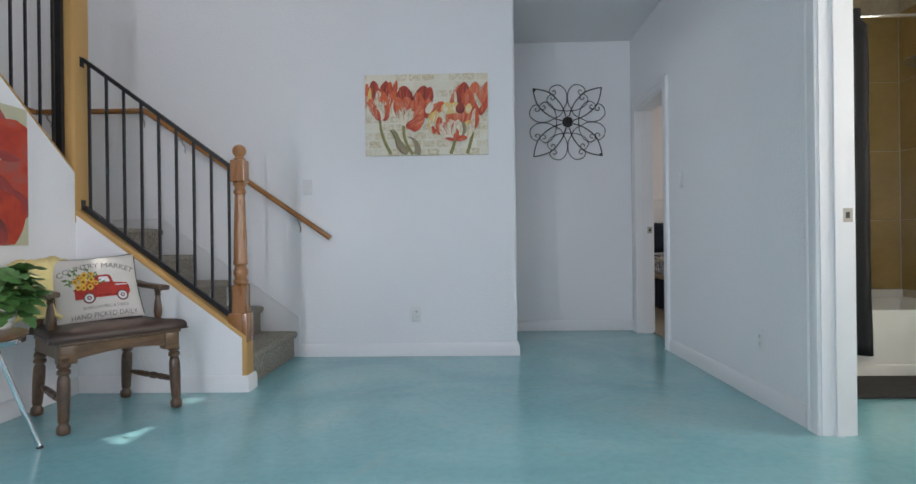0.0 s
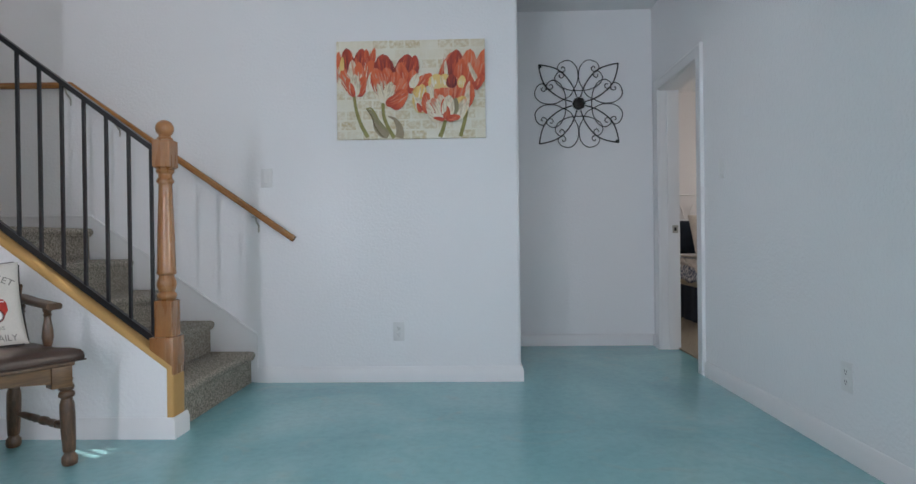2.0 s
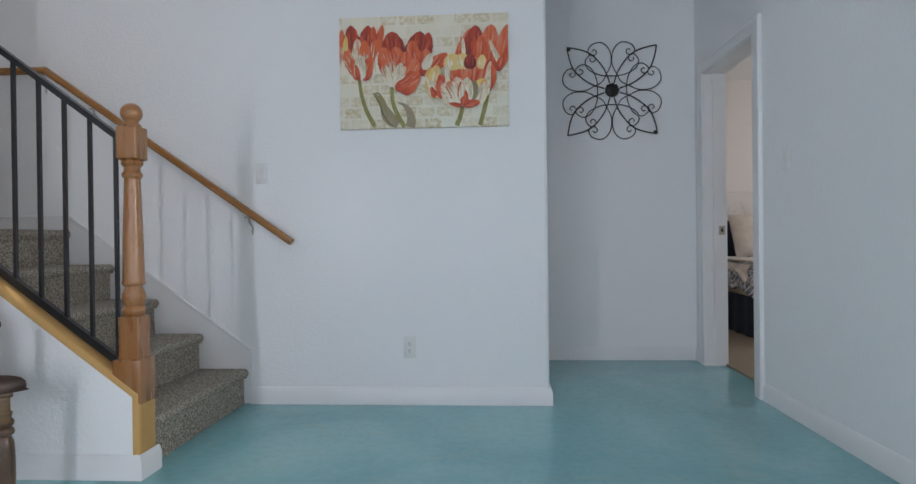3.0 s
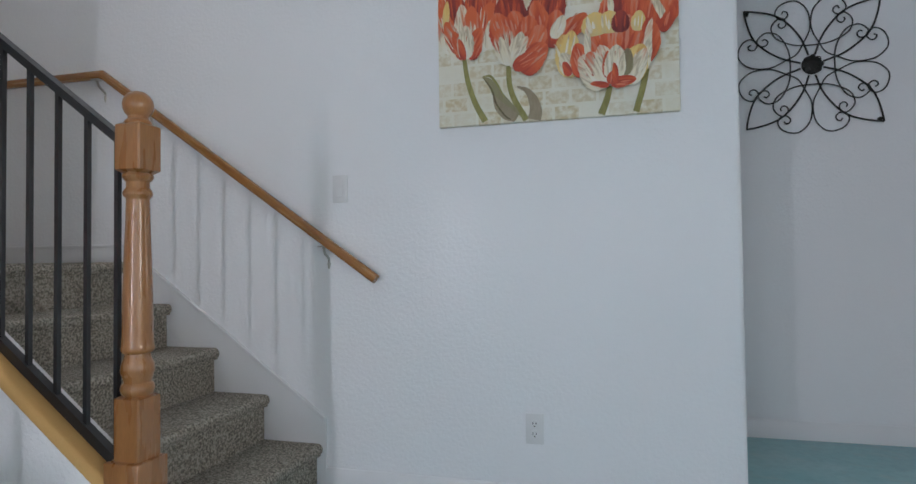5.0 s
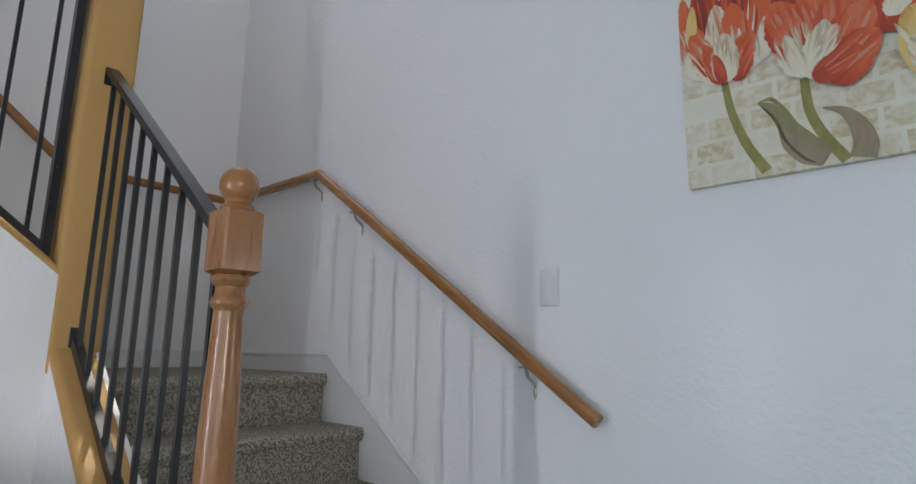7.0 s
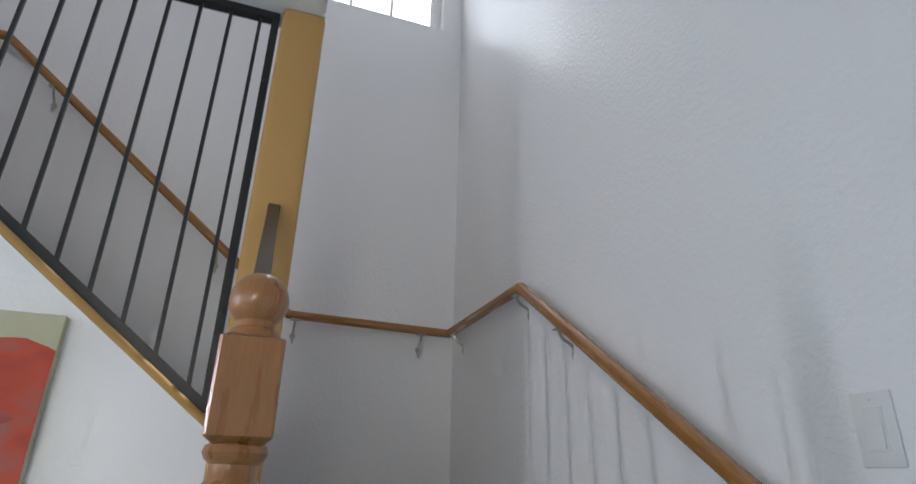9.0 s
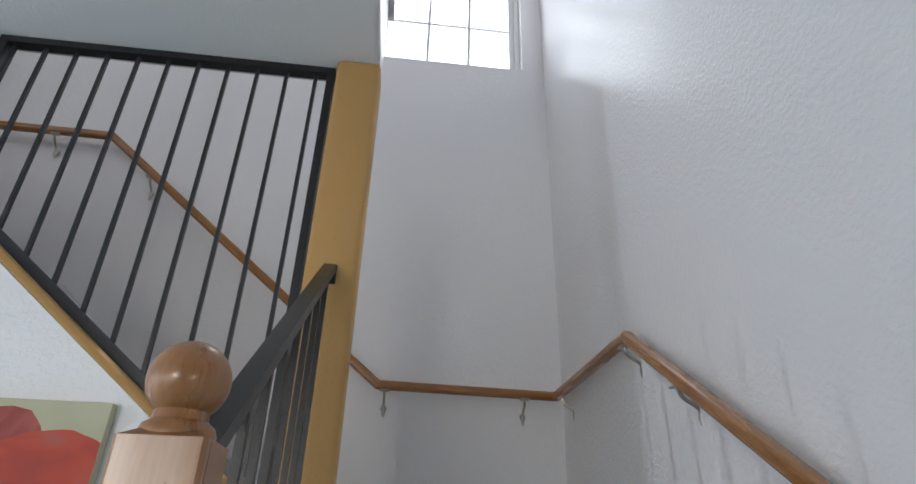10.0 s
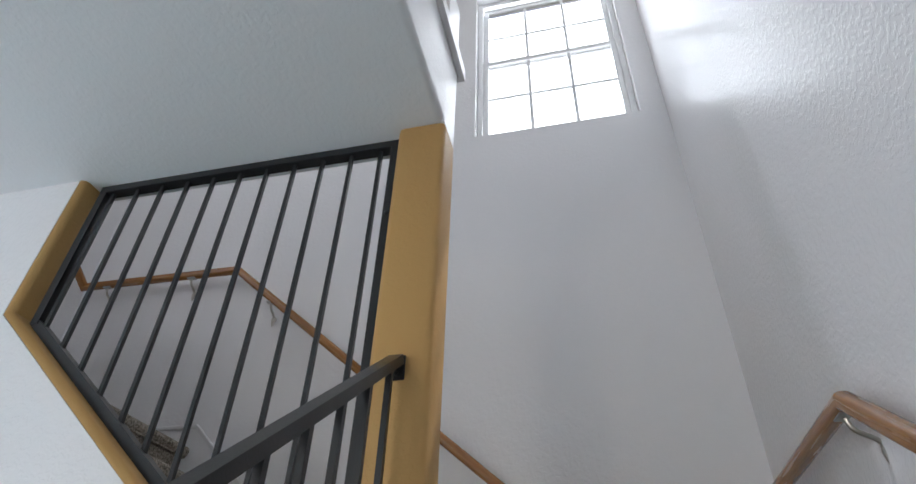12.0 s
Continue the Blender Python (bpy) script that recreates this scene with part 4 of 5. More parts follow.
wall_plate("light_switch", "white rocker light switch on the stair wall", "light switch", hung(-1.134, WALL_Y, 1.272, ON_BACK), True)
wall_plate("light_switch", "white rocker light switch beside the bedroom door", "light switch", hung(RIGHT_X, 4.24, 1.272, ON_RIGHT), True)
wall_plate("power_outlet", "white double power outlet low on the wall", "outlet", hung(-0.322, WALL_Y, 0.312, ON_BACK), False)
wall_plate("power_outlet", "white double power outlet between two doors", "outlet", hung(RIGHT_X, 3.103, 0.322, ON_RIGHT), False)


# ---- painted petals ----
def petal_mesh(length, width, lean=0.0, wave=0.0, blunt=0.8, seed=0, n=22):
    rnd = random.Random(seed)
    me = bmesh.new()
    rows = []
    for i in range(n + 1):
        t = i / n
        half = width / 2 * max(0.0, math.sin(math.pi * min(1, t ** blunt * 0.97 + 0.03))) ** 0.55
        half *= 1 + wave * rnd.uniform(-1, 1)
        x = lean * length * math.sin(math.pi * t / 2) ** 2
        rows.append([me.verts.new((x + k * half, t * length, 0.0)) for k in (-1, 0, 1)])
    for a, b in zip(rows, rows[1:]):
        for i in (0, 1):
            me.faces.new((a[i], a[i + 1], b[i + 1], b[i]))
    return me


class Easel:
    """Lays painted shapes on a canvas, each a hair above the one before."""

    def __init__(self, parent, to_local, half):
        self.parent, self.to_local, self.z, self.k, self.half = parent, to_local, 0.0, 0, half

    def petal(self, base, tip, width, material, lean=0.0, name="petal", wave=0.06, blunt=0.8):
        b, t = Vector(self.to_local(*base)), Vector(self.to_local(*tip))
        w = (Vector(self.to_local(base[0] + width, base[1])) - b).length
        d = t - b
        self.z += 0.00008
        self.k += 1
        bm = petal_mesh(d.length, w, lean, wave, blunt, self.k)
        m = Matrix.Translation((b.x, b.y, self.z)) @ Matrix.Rotation(math.atan2(d.y, d.x) - math.pi / 2, 4, "Z")
        inv = m.inverted()
        for v in bm.verts:
            # paint stops at the canvas edge
            p = m @ v.co
            p.x, p.y = max(-self.half[0], min(self.half[0], p.x)), max(-self.half[1], min(self.half[1], p.y))
            v.co = inv @ p
        part(name, bm, material, self.parent, m=m)

    def blossom(self, rows):
        """Petals in order, the larger ones gone over with slim strokes of a second colour."""
        rnd = random.Random(len(rows))
        for base, tip, width, material, lean in rows:
            self.petal(base, tip, width, material, lean)
            over = {P_RED: P_PINK, P_WHITE: P_RED, P_CREAM: P_WHITE, P_DEEP: P_RED, P_YEL: P_CREAM}.get(material)
            if over is None or width < 38:
                continue
            B, T = Vector(base), Vector(tip)
            side = Vector((-(T - B).y, (T - B).x)).normalized()
            for k in range(5 if width > 60 else 3):
                o = rnd.uniform(-0.32, 0.32) * width
                s0, s1 = rnd.uniform(0.08, 0.4), rnd.uniform(0.6, 0.9)
                p, q = B.lerp(T, s0) + side * o * 0.8, B.lerp(T, s1) + side * o
                self.petal(p, q, width * rnd.uniform(0.05, 0.13), over if k % 3 else P_WHITE if material in (P_CREAM, P_YEL) else P_CREAM if material is P_WHITE else over, lean * 0.5 + rnd.uniform(-0.06, 0.06), "brush_stroke", 0.1)

    def stroke(self, pts, w0, w1, material, name="stem"):
        line = [Vector(self.to_local(*p)) for p in smooth_line(pts, 5)]
        s = abs(self.to_local(1, 0)[0] - self.to_local(0, 0)[0])
        self.z += 0.00025
        bm = bmesh.new()
        rows = []
        for i, p in enumerate(line):
            d = (line[min(i + 1, len(line) - 1)] - line[max(i - 1, 0)]).normalized()
            if isinstance(w0, tuple):
                f = i / (len(line) - 1) * (len(w0) - 1)
                k = min(int(f), len(w0) - 2)
                w = s * (w0[k] + (w0[k + 1] - w0[k]) * (f - k)) / 2
            else:
                w = s * (w0 + (w1 - w0) * i / (len(line) - 1)) / 2
            q = Vector((-d.y, d.x)) * w
            rows.append([bm.verts.new((p.x + q.x, p.y + q.y, 0)), bm.verts.new((p.x - q.x, p.y - q.y, 0))])
        for a, b in zip(rows, rows[1:]):
            bm.faces.new((a[0], a[1], b[1], b[0]))
        part(name, bm, material, self.parent, m=pose(0, 0, self.z))


tulips = thing("canvas_painting", "unframed canvas painting of red and white tulips", "painting", hung(-0.2285, WALL_Y, 1.80, ON_BACK))
part("canvas", boxed(-0.457, 0.457, -0.302, 0.302, 0.001, 0.023, bevel=0.003, segs=2), M_CANVAS, tulips, smooth=True)


def tulip_xy(px, py):
    return ((px - 45 - 10 * (py - 60) / 540) / 806 * 0.914 - 0.457, (603 - 20 * (px - 45) / 810 - py) / 536 * 0.604 - 0.302)


ez = Easel(tulips, tulip_xy, (0.4555, 0.3005))
ez.z = 0.0234
ez.stroke([(145, 360), (158, 440), (185, 520), (222, 588)], 15, 22, P_STEM)
ez.stroke([(303, 400), (308, 470), (330, 530), (366, 590)], 17, 22, P_STEM)
ez.stroke([(642, 490), (630, 540), (614, 583)], 18, 24, P_STEM)
ez.stroke([(756, 440), (745, 500), (724, 580)], 20, 20, P_STEM)
ez.stroke([(212, 433), (235, 447), (256, 480), (285, 530), (312, 564), (334, 580)], (4, 20, 28, 48, 54, 34), 0, P_LEAF, "leaf")
ez.stroke([(252, 500), (270, 535), (298, 564), (328, 580)], (8, 34, 44, 32), 0, P_TAUPE, "leaf")
ez.stroke([(212, 432), (238, 430), (262, 458), (290, 508)], (3, 9, 8, 3), 0, P_STEM, "brush_stroke")
ez.stroke([(218, 440), (244, 478), (262, 530), (292, 572), (312, 586)], (3, 7, 6, 6, 3), 0, P_BARK, "brush_stroke")
ez.stroke([(332, 473), (366, 488), (388, 520), (398, 560), (392, 590)], (4, 18, 32, 42, 46), 0, P_TAUPE, "leaf")
ez.blossom((
        ((62, 300), (50, 122), 44, P_RED, 0.05), ((118, 280), (102, 103), 84, P_DEEP, 0), ((170, 270), (178, 104), 84, P_DEEP, 0.05), ((225, 250), (248, 100), 38, P_RED, 0.05), ((218, 240), (212, 108), 40, P_RED, 0),
        ((105, 345), (62, 168), 74, P_WHITE, -0.05), ((76, 250), (82, 150), 26, P_YEL, 0), ((205, 345), (222, 165), 84, P_WHITE, 0.1), ((145, 362), (125, 168), 70, P_CREAM, 0.05), ((185, 360), (180, 175), 74, P_WHITE, -0.05),
        ((135, 362), (60, 235), 60, P_WHITE, 0.12), ((142, 366), (95, 265), 40, P_RED, 0.1), ((165, 366), (225, 270), 60, P_RED, -0.2), ((232, 335), (228, 235), 34, P_CREAM, 0.1), ((152, 366), (150, 245), 62, P_CREAM, 0), ((150, 368), (112, 300), 26, P_RED, 0.2)))
ez.blossom((
        ((315, 290), (300, 136), 118, P_DEEP, 0), ((405, 300), (428, 134), 112, P_DEEP, 0.06), ((448, 300), (470, 140), 70, P_DEEP, 0.05), ((425, 330), (392, 180), 76, P_RED, 0),
        ((450, 350), (470, 220), 84, P_RED, 0), ((470, 330), (545, 226), 74, P_RED, 0.2), ((460, 320), (482, 238), 46, P_CREAM, 0.1), ((300, 350), (258, 212), 88, P_RED, 0), ((345, 340), (318, 210), 92, P_RED, 0), ((370, 350), (372, 232), 90, P_RED, 0),
        ((345, 412), (405, 262), 104, P_RED, 0.1), ((345, 420), (446, 350), 92, P_RED, -0.12), ((308, 395), (252, 275), 64, P_WHITE, 0.1), ((312, 392), (292, 262), 62, P_WHITE, 0), ((318, 396), (345, 285), 54, P_CREAM, 0.05), ((314, 408), (385, 315), 40, P_CREAM, -0.15), ((306, 402), (270, 300), 36, P_CREAM, 0.05), ((322, 412), (410, 372), 52, P_RED, -0.1)))
ez.blossom((
        ((630, 300), (652, 124), 74, P_RED, 0.12), ((690, 310), (700, 112), 110, P_DEEP, 0), ((745, 310), (764, 108), 104, P_RED, 0.05), ((800, 325), (836, 105), 86, P_RED, 0.08), ((722, 300), (728, 160), 74, P_RED, 0), ((812, 300), (792, 176), 26, P_CREAM, -0.2), ((646, 260), (640, 170), 20, P_CREAM, 0), ((806, 330), (828, 240), 40, P_RED, 0.1),
        ((660, 430), (580, 275), 112, P_RED, 0.1), ((680, 430), (700, 262), 170, P_RED, 0), ((725, 430), (775, 290), 100, P_RED, 0), ((600, 325), (590, 245), 96, P_YEL, 0), ((640, 320), (640, 244), 84, P_YEL, 0), ((674, 320), (676, 246), 58, P_DEEP, 0), ((726, 320), (734, 252), 46, P_YEL, 0), ((756, 335), (762, 280), 34, P_RED, 0),
        ((530, 455), (470, 318), 92, P_YEL, 0.1), ((505, 400), (520, 300), 60, P_YEL, 0), ((520, 450), (478, 378), 54, P_CREAM, 0.1), ((560, 460), (520, 350), 70, P_RED, 0.12), ((575, 400), (550, 300), 24, P_CREAM, 0.15), ((515, 452), (482, 412), 30, P_RED, 0.2),
        ((630, 492), (530, 408), 96, P_CREAM, 0.15), ((618, 480), (560, 385), 70, P_WHITE, 0.12), ((645, 488), (596, 362), 70, P_CREAM, 0.1), ((640, 470), (625, 380), 40, P_RED, 0.1), ((655, 480), (656, 360), 70, P_CREAM, 0.05), ((745, 455), (812, 300), 30, P_CREAM, -0.25), ((690, 490), (752, 368), 88, P_YEL, -0.05), ((708, 492), (765, 385), 52, P_CREAM, -0.1), ((688, 465), (698, 375), 44, P_LEAF, 0), ((668, 480), (676, 372), 40, P_CREAM, 0),
        ((645, 488), (725, 488), 38, P_RED, -0.12), ((640, 492), (580, 498), 22, P_RED, 0.2), ((648, 492), (655, 445), 40, P_RED, 0), ((664, 490), (640, 425), 22, P_RED, 0.2)))

poppy = thing("canvas_painting", "unframed canvas painting of one huge red poppy", "painting", hung(LEFT_X, 2.612, 1.2055, ON_LEFT))
part("canvas", boxed(-0.346, 0.346, -0.346, 0.346, 0.001, 0.032, bevel=0.003, segs=2), P_SAGE, poppy, smooth=True)
ez = Easel(poppy, lambda a, b: (a, b), (0.3445, 0.3445))
ez.z = 0.0325
for base, tip, w, mt, lean in (((-0.02, 0.0), (-0.10, 0.33), 0.40, P_POPPYDARK, 0.0), ((0.0, 0.0), (0.07, 0.285), 0.30, P_POPPYDARK, 0.0), ((0.02, 0.05), (0.17, 0.32), 0.24, P_POPPYDARK, 0.0),
                               ((0.0, 0.0), (-0.42, 0.14), 0.46, P_POPPY, 0.0), ((0.0, 0.0), (-0.38, -0.26), 0.46, P_POPPYDARK, 0.0), ((0.12, -0.02), (0.34, -0.20), 0.34, P_POPPYDARK, 0.0),
                               ((-0.05, 0.04), (0.50, 0.04), 0.48, P_POPPY, 0.0), ((0.10, -0.08), (0.40, -0.16), 0.12, P_POPPYDARK, 0.05), ((0.02, 0.02), (0.20, -0.36), 0.36, P_POPPYDARK, 0.0), ((0.04, -0.10), (0.19, -0.39), 0.44, P_POPPY, 0.0),
                               ((-0.05, -0.05), (-0.14, -0.37), 0.34, P_POPPY, 0.0), ((0.03, 0.10), (0.30, 0.10), 0.05, P_POPPYDARK, 0.05), ((0.10, -0.20), (0.20, -0.33), 0.10, P_POPPYDARK, 0.0)):
    ez.petal(base, tip, w, mt, lean, "petal", 0.012, 1.15)
M_STAMEN = mat("pale_stamen_paint", (0.62, 0.60, 0.56), 0.6, var=0.1, scale=40)
part("flower_eye", lathe([(0.035, 0), (0.035, 0.001), (0.02, 0.002)], 16), P_POPPYDARK, poppy, m=pose(0, 0.045, ez.z))
rnd = random.Random(5)
for i in range(46):
    r, a = rnd.uniform(0.03, 0.175), rnd.uniform(0, 2 * math.pi)
    part("stamen", lathe([(0.0045, 0), (0.0045, 0.001), (0.002, 0.002)], 7), M_STAMEN, poppy, m=pose(r * math.cos(a), 0.045 + r * math.sin(a), ez.z + 0.001))

# ---- scrolled iron wall ornament ----
orn = thing("wall_ornament", "square black iron scrollwork wall ornament", "wall decoration", hung(1.006, NICHE_Y, 1.962, ON_BACK))
S = 0.335
LEAF_ARC = [(-0.045, 0.16), (-0.14, 0.4), (-0.28, 0.6), (-0.44, 0.75), (-0.61, 0.83), (-0.81, 0.88), (-1.0, 0.90)]
HEART = [(-0.2, 0.2), (-0.11, 0.36), (-0.02, 0.55), (-0.008, 0.73), (-0.05, 0.9), (-0.17, 1.03), (-0.3, 1.05), (-0.44, 0.99), (-0.5, 0.88), (-0.46, 0.79), (-0.38, 0.77), (-0.32, 0.82), (-0.33, 0.88), (-0.38, 0.9), (-0.405, 0.86)]
CCURVE = [(0, 0.31), (0.26, 0.335), (0.5, 0.46), (0.57, 0.63), (0.5, 0.75), (0.42, 0.78), (0.36, 0.72), (0.365, 0.65), (0.42, 0.62), (0.465, 0.66), (0.45, 0.70)]


def turned(p, q):
    c, s = ((1, 0), (0, 1), (-1, 0), (0, -1))[q]
    return (p[0] * c - p[1] * s, p[0] * s + p[1] * c)


def wire(name, pts, z, r):
    line = [(S * x, S * y, z) for x, y in smooth_line(pts, 4)]
    part(name, sweep(line, circle(r, 6), up=(0.01, 0.02, 1)), M_IRON, orn, smooth=True)


for q in range(4):
    LA = [(x * 1.0, y * 1.06) if i else (x, y) for i, (x, y) in enumerate(LEAF_ARC)]
    LB = [(-y, -x) for x, y in LA]
    wire("leaf_wire", [turned(p, q) for p in LA[:-1] + [(-0.955, 0.955)]], 0.022, 0.0048)
    wire("leaf_wire", [turned(p, q) for p in LB[:-1] + [(-0.955, 0.955)]], 0.022, 0.0048)
    half = [(-y, -x) for x, y in HEART][:0:-1]
    wire("scroll", [turned(p, q) for p in half + HEART], 0.015, 0.0036)
    left = [(-x, y) for x, y in CCURVE][:0:-1]
    wire("scroll", [turned(p, q) for p in left + CCURVE], 0.028, 0.0036)
hub = part("hub", lathe([(0.044, 0.014), (0.05, 0.022), (0.046, 0.03), (0.03, 0.035), (0.01, 0.037)], 20), M_IRON, orn, "pierced iron flower boss", smooth=True)
for i in range(8):
    a = 2 * math.pi * i / 8
    ringp = [(0.037 * math.cos(a) + 0.0125 * math.cos(t), 0.037 * math.sin(a) + 0.0125 * math.sin(t), 0.034) for t in [2 * math.pi * j / 10 for j in range(10)]]
    part("boss_ring", sweep(ringp, circle(0.003, 5), up=(0.01, 0.02, 1), closed=True), M_IRON, hub, smooth=True)
for sx, sy in ((-1, 1), (1, -1)):
    part("hook", boxed(sx * 0.305 - 0.008, sx * 0.305 + 0.008, sy * 0.305 - 0.008, sy * 0.305 + 0.008, 0.0, 0.026, bevel=0.002, segs=1), M_IRON, orn)

# ---- upstairs edge seen above the trim ----
guard = thing("upper_guard", "brown wooden panel with white end board upstairs", "railing")
part("panel", boxed(-2.19, 0.40, 3.40, 3.43, EDGE_Z, EDGE_Z + 0.34, bevel=0.003, segs=1), M_OAK, guard)
part("end_board", boxed(-2.350, -2.20, 3.436, 3.486, EDGE_Z, EDGE_Z + 0.44, bevel=0.006, segs=2), M_TRIM, guard, "white end board")


# ---- low-backed bench chair in the corner ----
BENCH = pose(-1.792, 2.972, 0, 0, 0, 54.6)
bench = thing("bench_chair", "dark walnut low-backed bench chair with a brown leather seat", "chair", BENCH)
LEG = [(0.016, 0.0), (0.026, 0.006), (0.029, 0.02), (0.028, 0.036), (0.020, 0.048), (0.018, 0.054), (0.022, 0.058), (0.0235, 0.075), (0.026, 0.14), (0.027, 0.20), (0.026, 0.245), (0.021, 0.262),
       (0.019, 0.268), (0.027, 0.274), (0.029, 0.283), (0.026, 0.292), (0.020, 0.297), (0.027, 0.303), (0.029, 0.312), (0.026, 0.321), (0.021, 0.327), (0.026, 0.345)]
FEET = {"fl": (-0.270, -0.244), "fr": (0.257, -0.226), "bl": (-0.228, 0.224), "br": (0.195, 0.214)}
for k, (x, y) in FEET.items():
    tx, ty = x * 0.97, y * (0.97 if y < 0 else 0.80)
    lean_m = Matrix.Translation((x, y, 0)) @ Vector((tx - x, ty - y, 0.335)).to_track_quat("Z", "Y").to_matrix().to_4x4()
    part("leg", lathe(LEG, 18), M_DARKWOOD, bench, smooth=True, m=lean_m)
ST = [(0.008, 0), (0.012, 0.02), (0.015, 0.05), (0.011, 0.06), (0.016, 0.068), (0.012, 0.076), (0.017, 0.1), (0.012, 0.124), (0.018, 0.15), (0.018, 0.17), (0.012, 0.196), (0.017, 0.22), (0.012, 0.244), (0.016, 0.252), (0.011, 0.26), (0.015, 0.28), (0.012, 0.32), (0.008, 0.36)]
for s in (-1, 1):
    p, q = Vector((s * 0.260 - 0.006, -0.212, 0.15)), Vector((s * 0.210 - 0.006, 0.185, 0.15))
    d = q - p
    part("stretcher", lathe([(r, z * d.length / 0.36) for r, z in ST], 14), M_DARKWOOD, bench, smooth=True, m=Matrix.Translation(p) @ d.to_track_quat("Z", "Y").to_matrix().to_4x4())


def seat_outline(grow=0.0):
    return [(-0.286 - grow, -0.262 - grow), (0.262 + grow, -0.262 - grow), (0.266 + grow, -0.20), (0.24 + grow, 0.15), (0.22, 0.198 + grow), (-0.22, 0.198 + grow), (-0.255 - grow, 0.15), (-0.290 - grow, -0.20)]


def slab(outline, z0, z1, bevel):
    bm = prism(outline, "z", z0, z1)
    bmesh.ops.bevel(bm, geom=list(bm.edges), offset=bevel, segments=3, affect="EDGES", profile=0.6)
    return bm


arch = [(-0.278, 0.318), (-0.225, 0.318), *[(x, 0.332 + 0.020 * math.cos(math.pi * x / 0.44)) for x in np.linspace(-0.21, 0.21, 13)], (0.215, 0.318), (0.258, 0.318), (0.258, 0.405), (-0.278, 0.405)]
part("front_apron", prism(arch, "y", -0.248, -0.222), M_APRON, bench)
for s in (-1, 0.91):
    bm = prism([(s * 0.282, -0.236), (s * 0.262, -0.236), (s * 0.222, 0.17), (s * 0.246, 0.17)], "z", 0.337, 0.404)
    part("side_apron", bm, M_APRON, bench)
    part("corner_block", boxed(s * 0.247 - 0.036, s * 0.247 + 0.036, -0.256, -0.19, 0.316, 0.404, bevel=0.004, segs=2), M_APRON, bench, smooth=True)
part("back_apron", boxed(-0.24, 0.24, 0.16, 0.184, 0.337, 0.404), M_APRON, bench)
part("seat_frame", slab(seat_outline(0.004), 0.400, 0.416, 0.005), M_DARKWOOD, bench, smooth=True)


def cushion():
    """Leather pad with a crowned top and rolled edge."""
    bm = bmesh.new()
    O = [Vector((x, y)) for x, y in smooth_line(seat_outline(-0.002), 5, closed=True)]
    c = sum(O, Vector((0, 0))) / len(O)
    rows = []
    for k, z in ((1.0, 0.416), (1.008, 0.430), (1.0, 0.446), (0.965, 0.458), (0.88, 0.466), (0.6, 0.473), (0.25, 0.475)):
        rows.append([bm.verts.new((c.x + (p.x - c.x) * k, c.y + (p.y - c.y) * k, z)) for p in O])
    n = len(O)
    for a, b in zip(rows, rows[1:]):
        for i in range(n):
            bm.faces.new((a[i], a[(i + 1) % n], b[(i + 1) % n], b[i]))
    bm.faces.new(rows[-1])
    bm.faces.new(rows[0][::-1])
    return bm


seat = part("seat", cushion(), M_LEATHER, bench, "brown leather seat pad", smooth=True)
part("welt", sweep([(x, y, 0.418) for x, y in smooth_line(seat_outline(0.001), 4, closed=True)], circle(0.004, 6), closed=True), M_LEATHER, seat, smooth=True)
ARMLINE = smooth_line([(x * 0.87 - 0.022, y, z - 0.004) for x, y, z in [(-0.292, -0.165, 0.632), (-0.288, -0.08, 0.636), (-0.282, 0.05, 0.642), (-0.25, 0.155, 0.66), (-0.15, 0.205, 0.672), (0, 0.215, 0.676), (0.15, 0.205, 0.672), (0.25, 0.155, 0.66), (0.282, 0.05, 0.642), (0.288, -0.08, 0.636), (0.292, -0.165, 0.632)]], 5)
part("arm_rail", sweep(ARMLINE, rounded(0.056, 0.026, 0.01, 3)), M_DARKWOOD, bench, smooth=True)
crest = [p for p in ARMLINE if p[1] > 0.13]
part("crest_rail", sweep([(x * 0.99, y + 0.004, z + 0.032) for x, y, z in crest], rounded(0.03, 0.05, 0.012, 3)), M_DARKWOOD, bench, smooth=True)
SP = [(0.012, 0), (0.017, 0.015), (0.021, 0.04), (0.019, 0.07), (0.013, 0.11), (0.012, 0.125), (0.017, 0.131), (0.012, 0.138), (0.016, 0.146), (0.018, 0.155), (0.013, 0.165)]
for x, y in ((-0.268, -0.10), (0.228, -0.10), (-0.242, 0.13), (0.205, 0.13), (-0.13, 0.186), (0.13, 0.186), (0, 0.19)):
    part("spindle", lathe(SP, 16), M_DARKWOOD, bench, smooth=True, m=pose(x, y, 0.46))

# ---- printed cushion ----
PW, PH, PT = 0.195, 0.178, 0.055
pillow = thing("throw_pillow", "off-white square cushion printed with a red truck", "pillow", BENCH @ pose(-0.012, -0.01, 0.464) @ pose(0, 0, 0, 0, -4, -12) @ pose(0, 0, 0, 66, 0, 0) @ pose(0, 0.172, 0.02))


def puff(x, y):
    """Height of the cushion's face."""
    u, v = min(1, abs(x) / PW), min(1, abs(y) / PH)
    return PT * (max(0, 1 - u ** 3.2) * max(0, 1 - v ** 3.2)) ** 0.5


def edge_pull(u, v):
    """The sides of a stuffed cushion bow in between its corners."""
    return u * PW * (1 - 0.05 * (1 - v * v)), v * PH * (1 - 0.05 * (1 - u * u))


